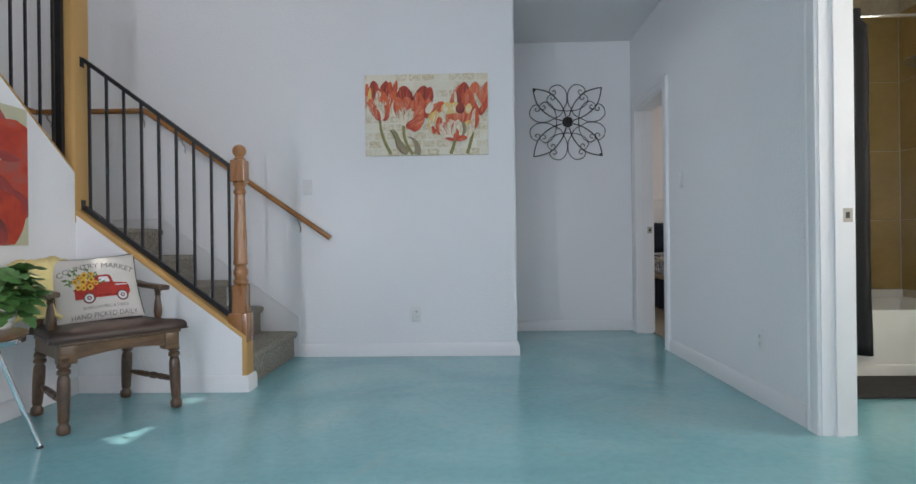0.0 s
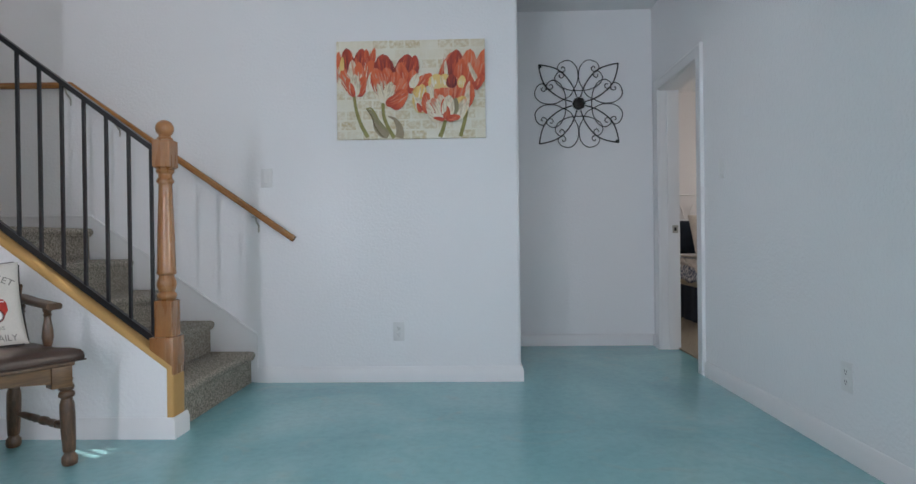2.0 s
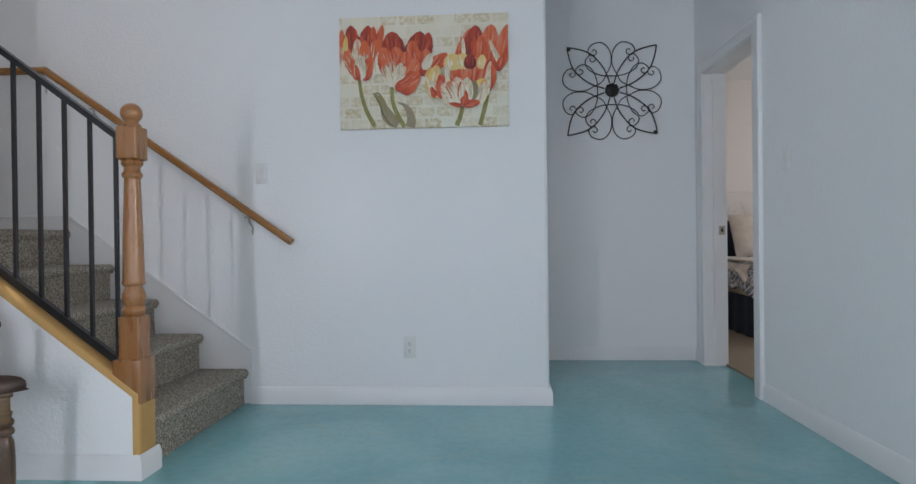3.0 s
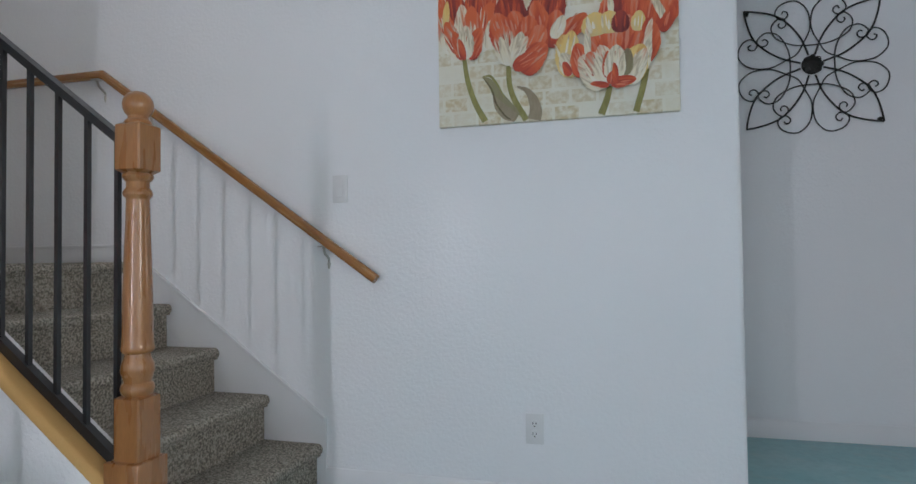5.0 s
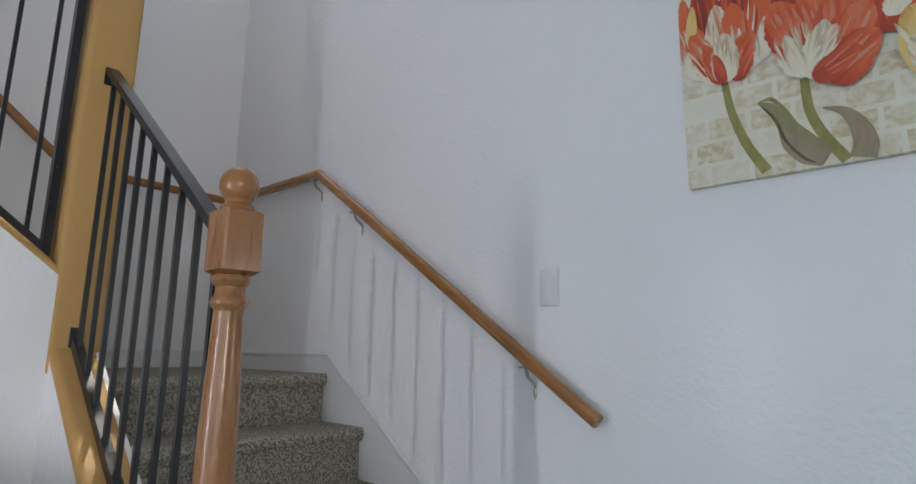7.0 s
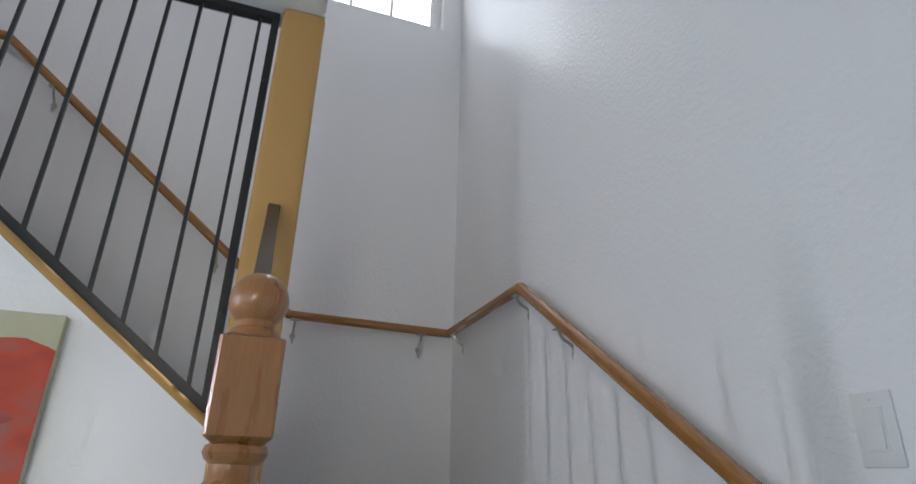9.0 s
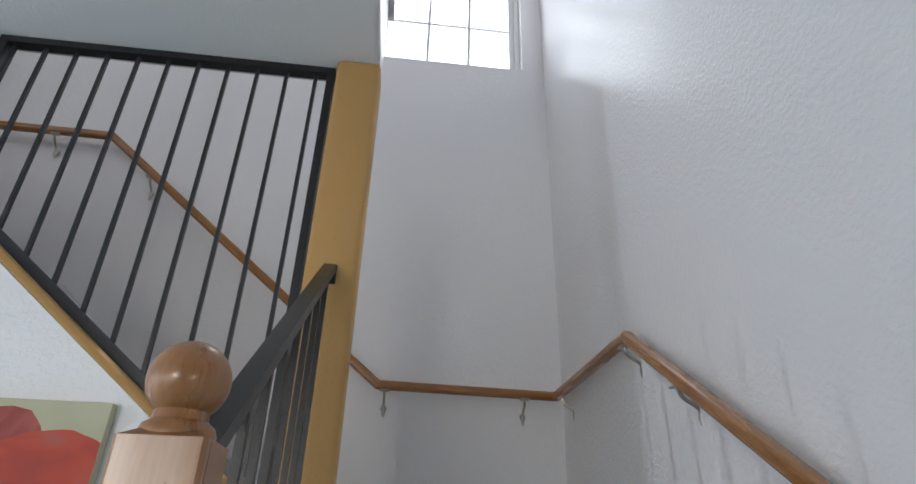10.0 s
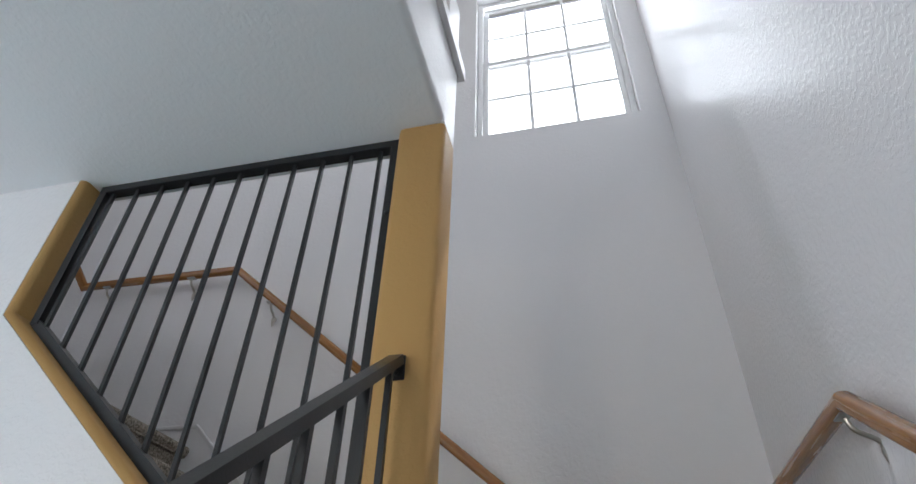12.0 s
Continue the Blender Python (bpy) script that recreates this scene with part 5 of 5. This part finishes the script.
bm = bmesh.new()
N = 22
for sgn in (1, -1):
    grid = []
    for i in range(N + 1):
        row = []
        for j in range(N + 1):
            u, v = -1 + 2 * i / N, -1 + 2 * j / N
            u, v = math.sin(u * math.pi / 2), math.sin(v * math.pi / 2)
            x, y = edge_pull(u, v)
            z = puff(u * PW, v * PH) * sgn * (1 if sgn > 0 else 0.8) + 0.003 * noise.noise((x * 14, y * 14, sgn)) * (1 - max(abs(u), abs(v)) ** 4)
            row.append(bm.verts.new((x, y, z)))
        grid.append(row)
    for i in range(N):
        for j in range(N):
            q = (grid[i][j], grid[i + 1][j], grid[i + 1][j + 1], grid[i][j + 1])
            bm.faces.new(q if sgn > 0 else q[::-1])
bmesh.ops.remove_doubles(bm, verts=bm.verts, dist=0.0006)
part("cover", bm, M_PILLOW, pillow, smooth=True)
edge = [edge_pull(math.cos(t) / max(abs(math.cos(t)), abs(math.sin(t))), math.sin(t) / max(abs(math.cos(t)), abs(math.sin(t)))) for t in [2 * math.pi * (k + 0.5) / 64 for k in range(64)]]
part("piping", sweep([(x, y, 0) for x, y in edge], circle(0.0042, 6), closed=True), M_PIPING, pillow, "black corded edge", smooth=True)


def on_face(x, y, lift):
    x, y = x * 0.86, y * 0.92 - 0.012
    u, v = x / PW, y / PH
    return Vector((*edge_pull(u, v), puff(x, y) + 0.0032 + lift))


def printed(name, poly, material, lift=0.0, cuts=3):
    """A flat printed shape laid on the cushion's curved face."""
    bm = bmesh.new()
    f = bm.faces.new([bm.verts.new((x, y, 0)) for x, y in poly])
    bmesh.ops.triangulate(bm, faces=[f])
    for _ in range(cuts):
        long = [e for e in bm.edges if e.calc_length() > 0.018]
        if long:
            bmesh.ops.subdivide_edges(bm, edges=long, cuts=1)
            bmesh.ops.triangulate(bm, faces=[g for g in bm.faces if len(g.verts) > 3])
    for w in bm.verts:
        w.co = on_face(w.co.x, w.co.y, lift)
    return part(name, bm, material, pillow)


def lettered(name, text, size, place, material, parent, lift):
    """Words in the built-in font, each point moved by place()."""
    cu = bpy.data.curves.new(name, "FONT")
    cu.body, cu.size, cu.align_x, cu.resolution_u = text, size, "CENTER", 3
    tmp = bpy.data.objects.new(name, cu)
    scene.collection.objects.link(tmp)
    bpy.context.view_layer.update()
    me = tmp.evaluated_get(bpy.context.evaluated_depsgraph_get()).to_mesh()
    bm = bmesh.new()
    bm.from_mesh(me)
    bpy.data.objects.remove(tmp)
    bpy.data.curves.remove(cu)
    for w in bm.verts:
        w.co = place(w.co.x, w.co.y)
    return part(name, bm, material, parent)


def arched(x, y):
    a = x / 0.42
    return on_face((0.42 + y) * math.sin(a), 0.108 + (0.42 + y) * math.cos(a) - 0.42 + 0.018, 0.0)


lettered("lettering", "COUNTRY MARKET", 0.046, arched, M_INK, pillow, 0)
lettered("lettering", "SUNFLOWERS & SEEDS", 0.024, lambda x, y: on_face(x + 0.025, y - 0.122, 0), M_INK, pillow, 0)
lettered("lettering", "HAND PICKED DAILY", 0.036, lambda x, y: on_face(x + 0.015, y - 0.168, 0), M_INK, pillow, 0)
printed("truck_body", [(-0.13, -0.06), (0.155, -0.06), (0.17, -0.035), (0.168, 0.0), (0.155, 0.018), (0.085, 0.025), (0.07, 0.068), (0.055, 0.076), (-0.005, 0.076), (-0.012, 0.07), (-0.012, 0.0), (-0.13, 0.0)], M_RED)
printed("truck_window", [(0.006, 0.03), (0.066, 0.03), (0.055, 0.064), (0.006, 0.064)], M_PRINTWHITE, 0.0006)
printed("truck_trim", [(-0.135, -0.006), (-0.012, -0.006), (-0.012, 0.002), (-0.135, 0.002)], M_REDDARK, 0.0006)
printed("truck_trim", [(0.09, 0.004), (0.16, 0.004), (0.158, 0.009), (0.09, 0.011)], M_PRINTWHITE, 0.0006)
printed("truck_trim", [(-0.01, -0.052), (0.09, -0.052), (0.09, -0.046), (-0.01, -0.046)], M_REDDARK, 0.0006)
for wx in (-0.058, 0.122):
    for r, mt, lf in ((0.033, M_REDDARK, 0.0004), (0.028, M_INK, 0.0008), (0.0235, M_PRINTWHITE, 0.0012), (0.012, M_REDDARK, 0.0016), (0.006, M_PRINTWHITE, 0.002)):
        printed("truck_wheel", [(wx + r * math.cos(a), -0.058 + r * math.sin(a)) for a in [2 * math.pi * k / 20 for k in range(20)]], mt, lf, 1)
rnd = random.Random(3)
for k in range(60):
    a = rnd.uniform(0.1, math.pi - 0.1)
    r = rnd.uniform(0.04, 0.098)
    x, y = -0.075 + r * math.cos(a) * 0.95, 0.012 + r * math.sin(a) * 1.05
    d, ln = a + rnd.uniform(-0.7, 0.7), rnd.uniform(0.018, 0.034)
    tipx, tipy, w = x + ln * math.cos(d), y + ln * math.sin(d), 0.0055
    printed("sprig", [(x, y), ((x + tipx) / 2 - w * math.sin(d), (y + tipy) / 2 + w * math.cos(d)), (tipx, tipy), ((x + tipx) / 2 + w * math.sin(d), (y + tipy) / 2 - w * math.cos(d))], M_SPRIG, 0.0009, 1)
for fx, fy, fr in ((-0.108, 0.012, 0.019), (-0.045, 0.010, 0.020), (-0.078, 0.042, 0.024), (-0.034, 0.052, 0.020), (-0.120, 0.046, 0.017), (-0.068, 0.082, 0.021), (-0.080, 0.006, 0.017), (-0.012, 0.030, 0.015), (-0.100, 0.070, 0.014), (-0.030, 0.086, 0.014)):
    pts = []
    for k in range(28):
        r = fr * (1.0 if k % 2 else 0.72)
        pts.append((fx + r * math.cos(2 * math.pi * k / 28), fy + r * math.sin(2 * math.pi * k / 28)))
    printed("sunflower", pts, M_SUNFLOWER, 0.0014, 1)
    printed("seed_head", [(fx + fr * 0.36 * math.cos(2 * math.pi * k / 12), fy + fr * 0.36 * math.sin(2 * math.pi * k / 12)) for k in range(12)], M_SEED, 0.002, 0)

# ---- fleece throw over the chair's corner ----
def throw_mesh():
    line = smooth_line([(0.222, 0.50), (0.246, 0.62), (0.240, 0.725), (0.20, 0.765), (0.15, 0.745), (0.115, 0.65), (0.085, 0.55), (0.04, 0.500), (0.0, 0.490)], 5)
    bm = bmesh.new()
    rows = []
    n = 26
    for i, (y, z) in enumerate(line):
        t = i / (len(line) - 1)
        row = []
        for j in range(n + 1):
            s = j / n
            x = -0.345 + 0.275 * s - 0.03 * t + 0.02 * math.sin(5 * t + 2 * s)
            fold = 0.022 * math.sin(9.5 * s + 3.4 * t) + 0.010 * math.sin(21 * s - 5 * t) + 0.016 * noise.noise((s * 5, t * 6, 1.3))
            up = fold * (0.35 + 0.65 * min(1, abs(0.5 - t) * 2)) + 0.012
            droop = -0.05 * max(0, 0.25 - s) * 2 * (1 if t < 0.6 else 0)
            k = max(0.0, min(1.0, (t - 0.30) / 0.35))
            row.append(bm.verts.new((x, y - up * (1 - 0.6 * k) * (1 if t > 0.4 else 0), max(0.484, z + abs(up) * 0.8 + droop))))
        rows.append(row)
    for a, b in zip(rows, rows[1:]):
        for i in range(n):
            bm.faces.new((a[i], a[i + 1], b[i + 1], b[i]))
    return bm


throw = finish("throw_blanket", throw_mesh(), M_THROW, None, True, BENCH)
tagged(throw, "pale yellow fleece throw draped over the chair back", "blanket")
sol = throw.modifiers.new("thickness", "SOLIDIFY")
sol.thickness, sol.offset = 0.018, 1.0

# ---- side table ----
table = thing("side_table", "small round walnut side table with splayed chrome legs", "table", pose(-1.895, 2.235, 0))
part("table_top", lathe([(0.20, 0.492), (0.222, 0.494), (0.226, 0.502), (0.224, 0.511), (0.215, 0.514), (0.02, 0.514)], 48), M_TABLE, table, smooth=True)
part("rim", lathe([(0.19, 0.470), (0.215, 0.470), (0.217, 0.474), (0.217, 0.490), (0.215, 0.4925), (0.19, 0.4925)], 48), M_CHROME, table, "chrome band under the table top", smooth=True)
for k in range(3):
    a = radians(52 + 120 * k)
    c, s = math.cos(a), math.sin(a)
    leg = part("leg", sweep([(0.11 * c, 0.11 * s, 0.472), (0.266 * c, 0.266 * s, 0.006)] if k == 0 else [(0.11 * c, 0.11 * s, 0.472), (0.225 * c, 0.225 * s, 0.006)], circle(0.0105, 12)), M_CHROME, table, smooth=True)
    r = 0.266 if k == 0 else 0.225
    part("foot", lathe([(0.013, 0), (0.013, 0.005), (0.011, 0.012)], 12), M_SLOT, leg, m=pose(r * c, r * s, 0))

# ---- potted plant ----
plant = thing("potted_plant", "leafy green philodendron in a ribbed white pot", "plant", pose(-1.845, 2.35, 0.514))
pot = part("pot", lathe([(0.050, 0.0), (0.058, 0.004), (0.062, 0.012), (0.060, 0.018), (0.068, 0.022), (0.070, 0.03), (0.067, 0.036), (0.074, 0.042), (0.076, 0.05), (0.073, 0.056), (0.079, 0.063), (0.081, 0.09), (0.082, 0.105), (0.077, 0.108), (0.074, 0.10), (0.070, 0.088)], 36), M_POT, plant, smooth=True)
part("soil", lathe([(0.072, 0.084), (0.071, 0.092), (0.03, 0.096)], 20), M_SOIL, plant)


def leaf_mesh(seed):
    """A lobed, pointed leaf, folded along its rib, tip along +y."""
    rnd = random.Random(seed)
    bm = bmesh.new()
    n = 14
    mid, lft, rgt = [], [], []
    for i in range(n + 1):
        t = i / n
        w = 0.47 * (math.sin(math.pi * min(1, t * 0.93 + 0.07)) ** 0.7) * (1 - 0.35 * t)
        lobe = 1 - 0.30 * (1 if (i % 4 == 2 and 3 < i < 12) else 0)
        droop = -0.22 * t * t
        mid.append(bm.verts.new((0, t, droop)))
        for side, row in ((-1, lft), (1, rgt)):
            row.append(bm.verts.new((side * w * lobe, t - 0.08 * (1 - t) + rnd.uniform(-0.01, 0.01), droop + 0.10 * w - 0.10 * abs(w) * math.sin(t * 9 + side))))
    for i in range(n):
        bm.faces.new((mid[i], mid[i + 1], lft[i + 1], lft[i]))
        bm.faces.new((mid[i], rgt[i], rgt[i + 1], mid[i + 1]))
    me = bpy.data.meshes.new("leaf")
    bm.to_mesh(me)
    bm.free()
    me.shade_smooth()
    me.materials.append(M_LEAF)
    return me


LEAVES = [leaf_mesh(s) for s in range(4)]
rnd = random.Random(11)
for i in range(90):
    a = rnd.uniform(0, 2 * math.pi) if i % 3 else rnd.uniform(-0.6, 1.5)
    h = rnd.uniform(0.09, 0.25) * (1 if i % 4 else 0.75)
    reach = rnd.uniform(0.02, 0.105) * (1.2 - h * 1.6)
    tip = Vector((reach * math.cos(a), reach * math.sin(a), h))
    size = rnd.uniform(0.075, 0.125)
    if i < 30:
        root = Vector((0.02 * math.cos(a), 0.02 * math.sin(a), 0.094))
        part("stem", sweep([root, (root + tip) / 2 + Vector((0, 0, 0.025)), tip], circle(0.0018, 5)), M_STEM, plant)
    ob = new("leaf", LEAVES[i % 4])
    ob.parent = plant
    ob.matrix_basis = Matrix.Translation(tip) @ pose(0, 0, 0, 0, 0, math.degrees(a) - 90 + rnd.uniform(-35, 35)) @ pose(0, 0, 0, rnd.uniform(-45, 25), rnd.uniform(-25, 25), 0) @ Matrix.Scale(size, 4)

# ---- bathroom ----
tub = thing("bathtub", "white acrylic bathtub with a plain apron", "bathtub")
bm = bmesh.new()
box(bm, 1.735, 3.28, 3.64, 4.442, 0.0, 0.405)
top = max(bm.faces, key=lambda f: f.calc_center_median().z)
bmesh.ops.inset_region(bm, faces=[top], thickness=0.075)
ret = bmesh.ops.extrude_discrete_faces(bm, faces=[top])
bot = ret["faces"][0]
c = bot.calc_center_median()
for w in list(bot.verts):
    w.co.z -= 0.33
    w.co.x = c.x + (w.co.x - c.x) * 0.88
    w.co.y = c.y + (w.co.y - c.y) * 0.82
bmesh.ops.bevel(bm, geom=[e for e in bm.edges if e.verts[0].co.z > 0.05 or e.verts[1].co.z > 0.05], offset=0.018, segments=3, affect="EDGES", profile=0.5)
part("tub_shell", bm, M_TUB, tub, smooth=True)
part("apron_lip", boxed(1.735, 3.28, 3.628, 3.642, 0.0, 0.075, bevel=0.006, segs=2), M_TUB, tub, smooth=True)
part("flange", boxed(1.74, 3.28, 4.425, 4.445, 0.40, 0.462, bevel=0.006, segs=2), M_TUB, tub, smooth=True)

shower = thing("shower_fixture", "brushed nickel shower head on a curved arm", "shower head")
part("arm", sweep(smooth_line([(3.272, 4.02, 2.10), (3.20, 4.02, 2.11), (3.13, 4.02, 2.085), (3.09, 4.02, 2.05)], 5), circle(0.010, 10), up=(0, 1, 0)), M_NICKEL, shower, smooth=True)
part("head", lathe([(0.012, 0.05), (0.018, 0.04), (0.03, 0.02), (0.052, 0.004), (0.054, -0.004), (0.046, -0.008)], 24), M_NICKEL, shower, smooth=True, m=pose(3.065, 4.02, 2.015, 0, 32, 0))
part("flange", lathe([(0.03, 0), (0.028, 0.008), (0.014, 0.012)], 18), M_NICKEL, shower, smooth=True, m=pose(3.275, 4.02, 2.10, 0, -90, 0))

rod = finish("curtain_rod", sweep([(1.735, 3.69, 2.206), (3.272, 3.69, 2.206)], circle(0.0125, 12)), M_CHROME, None, True)
tagged(rod, "chrome shower curtain rod over the tub", "curtain rod")


def curtain_mesh():
    bm = bmesh.new()
    rows = []
    nx, nz = 70, 34
    for i in range(nx + 1):
        s = i / nx
        col = []
        for j in range(nz + 1):
            z = 2.245 - (2.245 - 0.135) * j / nz
            x = 1.80 + (2.492 - 1.80) * s + 0.008 * noise.noise((z * 2.2, s * 3, 4)) + 0.012 * (j / nz)
            y = 3.602 + 0.017 * math.sin(s * 44 + 0.5 * math.sin(z * 2)) + 0.006 * noise.noise((s * 9, z * 4, 0)) + 0.002 * (1 if (j % 7 == 0) else 0)
            if z > 2.17:
                y = 3.662 + 0.012 * math.sin(s * 44)
            col.append(bm.verts.new((x, y, z)))
        rows.append(col)
    for a, b in zip(rows, rows[1:]):
        for j in range(nz):
            bm.faces.new((a[j], a[j + 1], b[j + 1], b[j]))
    return bm


cur = finish("shower_curtain", curtain_mesh(), M_CURTAIN, None, True)
tagged(cur, "black cloth shower curtain drawn to one side", "curtain")
m_ = cur.modifiers.new("thickness", "SOLIDIFY")
m_.thickness = 0.003
bath_mat = finish("bath_mat", slab([(2.02, 3.14), (2.80, 3.14), (2.80, 3.60), (2.02, 3.60)], 0.001, 0.016, 0.005), M_MAT, None, True)
tagged(bath_mat, "charcoal tufted bath mat on the floor", "bath mat")

# ---- bedroom ----
bed = thing("bed", "bed with blue patterned quilt and white iron headboard", "bed")
BX0, BX1, BY0, BY1 = 2.335, 3.90, 6.05, 7.93


def skirt():
    bm = bmesh.new()
    pts = [(BX0 + 0.01, BY1), (BX0 + 0.01, BY0 + 0.01), (BX1 - 0.01, BY0 + 0.01), (BX1 - 0.01, BY1)]
    line = []
    for p, q in zip(pts, pts[1:]):
        n = 60
        for i in range(n):
            line.append((p[0] + (q[0] - p[0]) * i / n, p[1] + (q[1] - p[1]) * i / n))
    top_r, bot_r = [], []
    for i, (x, y) in enumerate(line):
        k = 0.012 * math.sin(i * 0.9)
        top_r.append(bm.verts.new((x, y, 0.37)))
        bot_r.append(bm.verts.new((x + k - 0.01, y + k, 0.02)))
    for i in range(len(line) - 1):
        bm.faces.new((top_r[i], top_r[i + 1], bot_r[i + 1], bot_r[i]))
    return bm


part("bed_skirt", skirt(), M_NAVY, bed, "pleated navy bed skirt", smooth=True)
part("box_spring", boxed(BX0 + 0.03, BX1 - 0.03, BY0 + 0.03, BY1, 0.13, 0.37, bevel=0.02), M_SHEET, bed)
part("mattress", boxed(BX0, BX1, BY0, BY1, 0.37, 0.64, bevel=0.05, segs=3), M_SHEET, bed, smooth=True)
for x in (BX0 + 0.06, BX1 - 0.06):
    for y in (BY0 + 0.08, BY1 - 0.08):
        part("leg", boxed(x - 0.025, x + 0.025, y - 0.025, y + 0.025, 0.012, 0.14), M_DARKWOOD, bed)


def drape(x_in, y0, y1, low, lift, seed):
    """Cloth over the mattress that hangs down its side, its hem uneven."""
    bm = bmesh.new()
    rows = []
    n = 30
    for i in range(n + 1):
        y = y0 + (y1 - y0) * i / n
        hem = low + 0.07 * noise.noise((y * 2.3, seed, 0)) - 0.13 * max(0, 1 - (y - y0) / 0.5)
        line = [(x_in, 0.655), (BX0 + 0.09, 0.66), (BX0 + 0.01, 0.645), (BX0 - 0.028, 0.58), (BX0 - 0.038, (0.58 + hem) / 2), (BX0 - 0.042, hem)]
        rows.append([bm.verts.new((x - lift * 0.7 + 0.010 * math.sin(y * 21 + k), y, z + lift + 0.008 * noise.noise((y * 5, k, seed)))) for k, (x, z) in enumerate(smooth_line(line, 3))])
    for a, b in zip(rows, rows[1:]):
        for i in range(len(a) - 1):
            bm.faces.new((a[i], a[i + 1], b[i + 1], b[i]))
    return bm


q = finish("quilt", drape(BX1 - 0.05, BY0, 7.45, 0.44, 0.0, 1.0), M_QUILT, None, True)
tagged(q, "white and slate-blue patterned quilt over the bed", "quilt")
m_ = q.modifiers.new("thickness", "SOLIDIFY")
m_.thickness = 0.012
bl = finish("bed_blanket", drape(BX1 - 0.3, 6.35, 7.0, 0.62, 0.020, 5.0), M_CREAM, None, True)
tagged(bl, "cream knitted blanket folded across the quilt", "blanket")
m_ = bl.modifiers.new("thickness", "SOLIDIFY")
m_.thickness = 0.014


def bed_pillow(name, label, x, y, z, w, h, t, material, lean, turn):
    bm = bmesh.new()
    n = 12
    for sgn in (1, -1):
        g = []
        for i in range(n + 1):
            row = []
            for j in range(n + 1):
                u, v = math.sin((-1 + 2 * i / n) * math.pi / 2), math.sin((-1 + 2 * j / n) * math.pi / 2)
                d = t * (max(0, 1 - abs(u) ** 3) * max(0, 1 - abs(v) ** 3)) ** 0.5 * sgn
                row.append(bm.verts.new((u * w / 2 * (1 - 0.05 * (1 - v * v)), v * h / 2 * (1 - 0.05 * (1 - u * u)), d)))
            g.append(row)
        for i in range(n):
            for j in range(n):
                f = (g[i][j], g[i + 1][j], g[i + 1][j + 1], g[i][j + 1])
                bm.faces.new(f if sgn > 0 else f[::-1])
    bmesh.ops.remove_doubles(bm, verts=bm.verts, dist=0.0006)
    o = finish(name, bm, material, None, True, pose(x, y, z, lean, 0, turn))
    return tagged(o, label, "pillow")


bed_pillow("bed_pillow", "navy pillow leaning on the headboard", 2.62, 7.70, 0.87, 0.50, 0.42, 0.08, M_NAVY, 72, 0)
bed_pillow("bed_pillow", "cream knitted pillow in front of the navy one", 2.86, 7.52, 0.90, 0.50, 0.48, 0.09, M_CREAM, 70, 8)
bed_pillow("bed_pillow", "white pillow against the headboard", 2.66, 7.83, 0.88, 0.60, 0.44, 0.06, M_PRINTWHITE, 78, 0)
head = thing("headboard", "white painted iron headboard with scrolls", "headboard")
HB = 7.985
for x in (BX0 + 0.01, BX1 - 0.01):
    post = part("post", lathe([(0.014, 0.012), (0.014, 1.36), (0.02, 1.37), (0.022, 1.39), (0.012, 1.41)], 12), M_WHITEIRON, head, smooth=True, m=pose(x, HB, 0))
for z in (0.55, 1.385):
    part("cross_bar", sweep([(BX0 + 0.02, HB, z), (BX1 - 0.02, HB, z)], circle(0.009, 8)), M_WHITEIRON, head, smooth=True)
for k in range(6):
    x = BX0 + 0.14 + k * 0.26
    for s in (-1, 1):
        pts = [(x, HB, 0.56), (x + s * 0.01, HB, 0.9), (x + s * 0.03, HB, 1.12), (x + s * 0.085, HB, 1.27), (x + s * 0.12, HB, 1.22), (x + s * 0.10, HB, 1.16), (x + s * 0.075, HB, 1.19)]
        part("scroll", sweep(smooth_line(pts, 4), circle(0.005, 6), up=(0, 1, 0)), M_WHITEIRON, head, smooth=True)

# ---- bathroom tiles ----
def tile_mesh(w, h, axis):
    bm = box(bmesh.new(), 0, w, -0.008, 0, 0, h)
    bmesh.ops.bevel(bm, geom=list(bm.edges), offset=0.0025, segments=1, affect="EDGES")
    bmesh.ops.recalc_face_normals(bm, faces=bm.faces)
    me = bpy.data.meshes.new("tile")
    bm.to_mesh(me)
    bm.free()
    me.materials.append(M_TILE)
    return me


TILE_A = tile_mesh(0.507, 0.507, "y")
back_wall, side_wall = bpy.data.objects["wall_bath_back"], bpy.data.objects["wall_bath_side"]
for r in range(5):
    z = 0.462 + r * 0.511
    if z + 0.507 > 2.72:
        continue
    for c in range(3):
        ob = new("tile", TILE_A)
        ob.parent = back_wall
        ob.matrix_basis = pose(3.274 - 0.511 * (c + 1) + 0.004, 4.449, z)
        if c < 2:
            ob = new("tile", TILE_A)
            ob.parent = side_wall
            ob.matrix_basis = pose(3.284, 4.436 - 0.511 * c, z, 0, 0, -90)
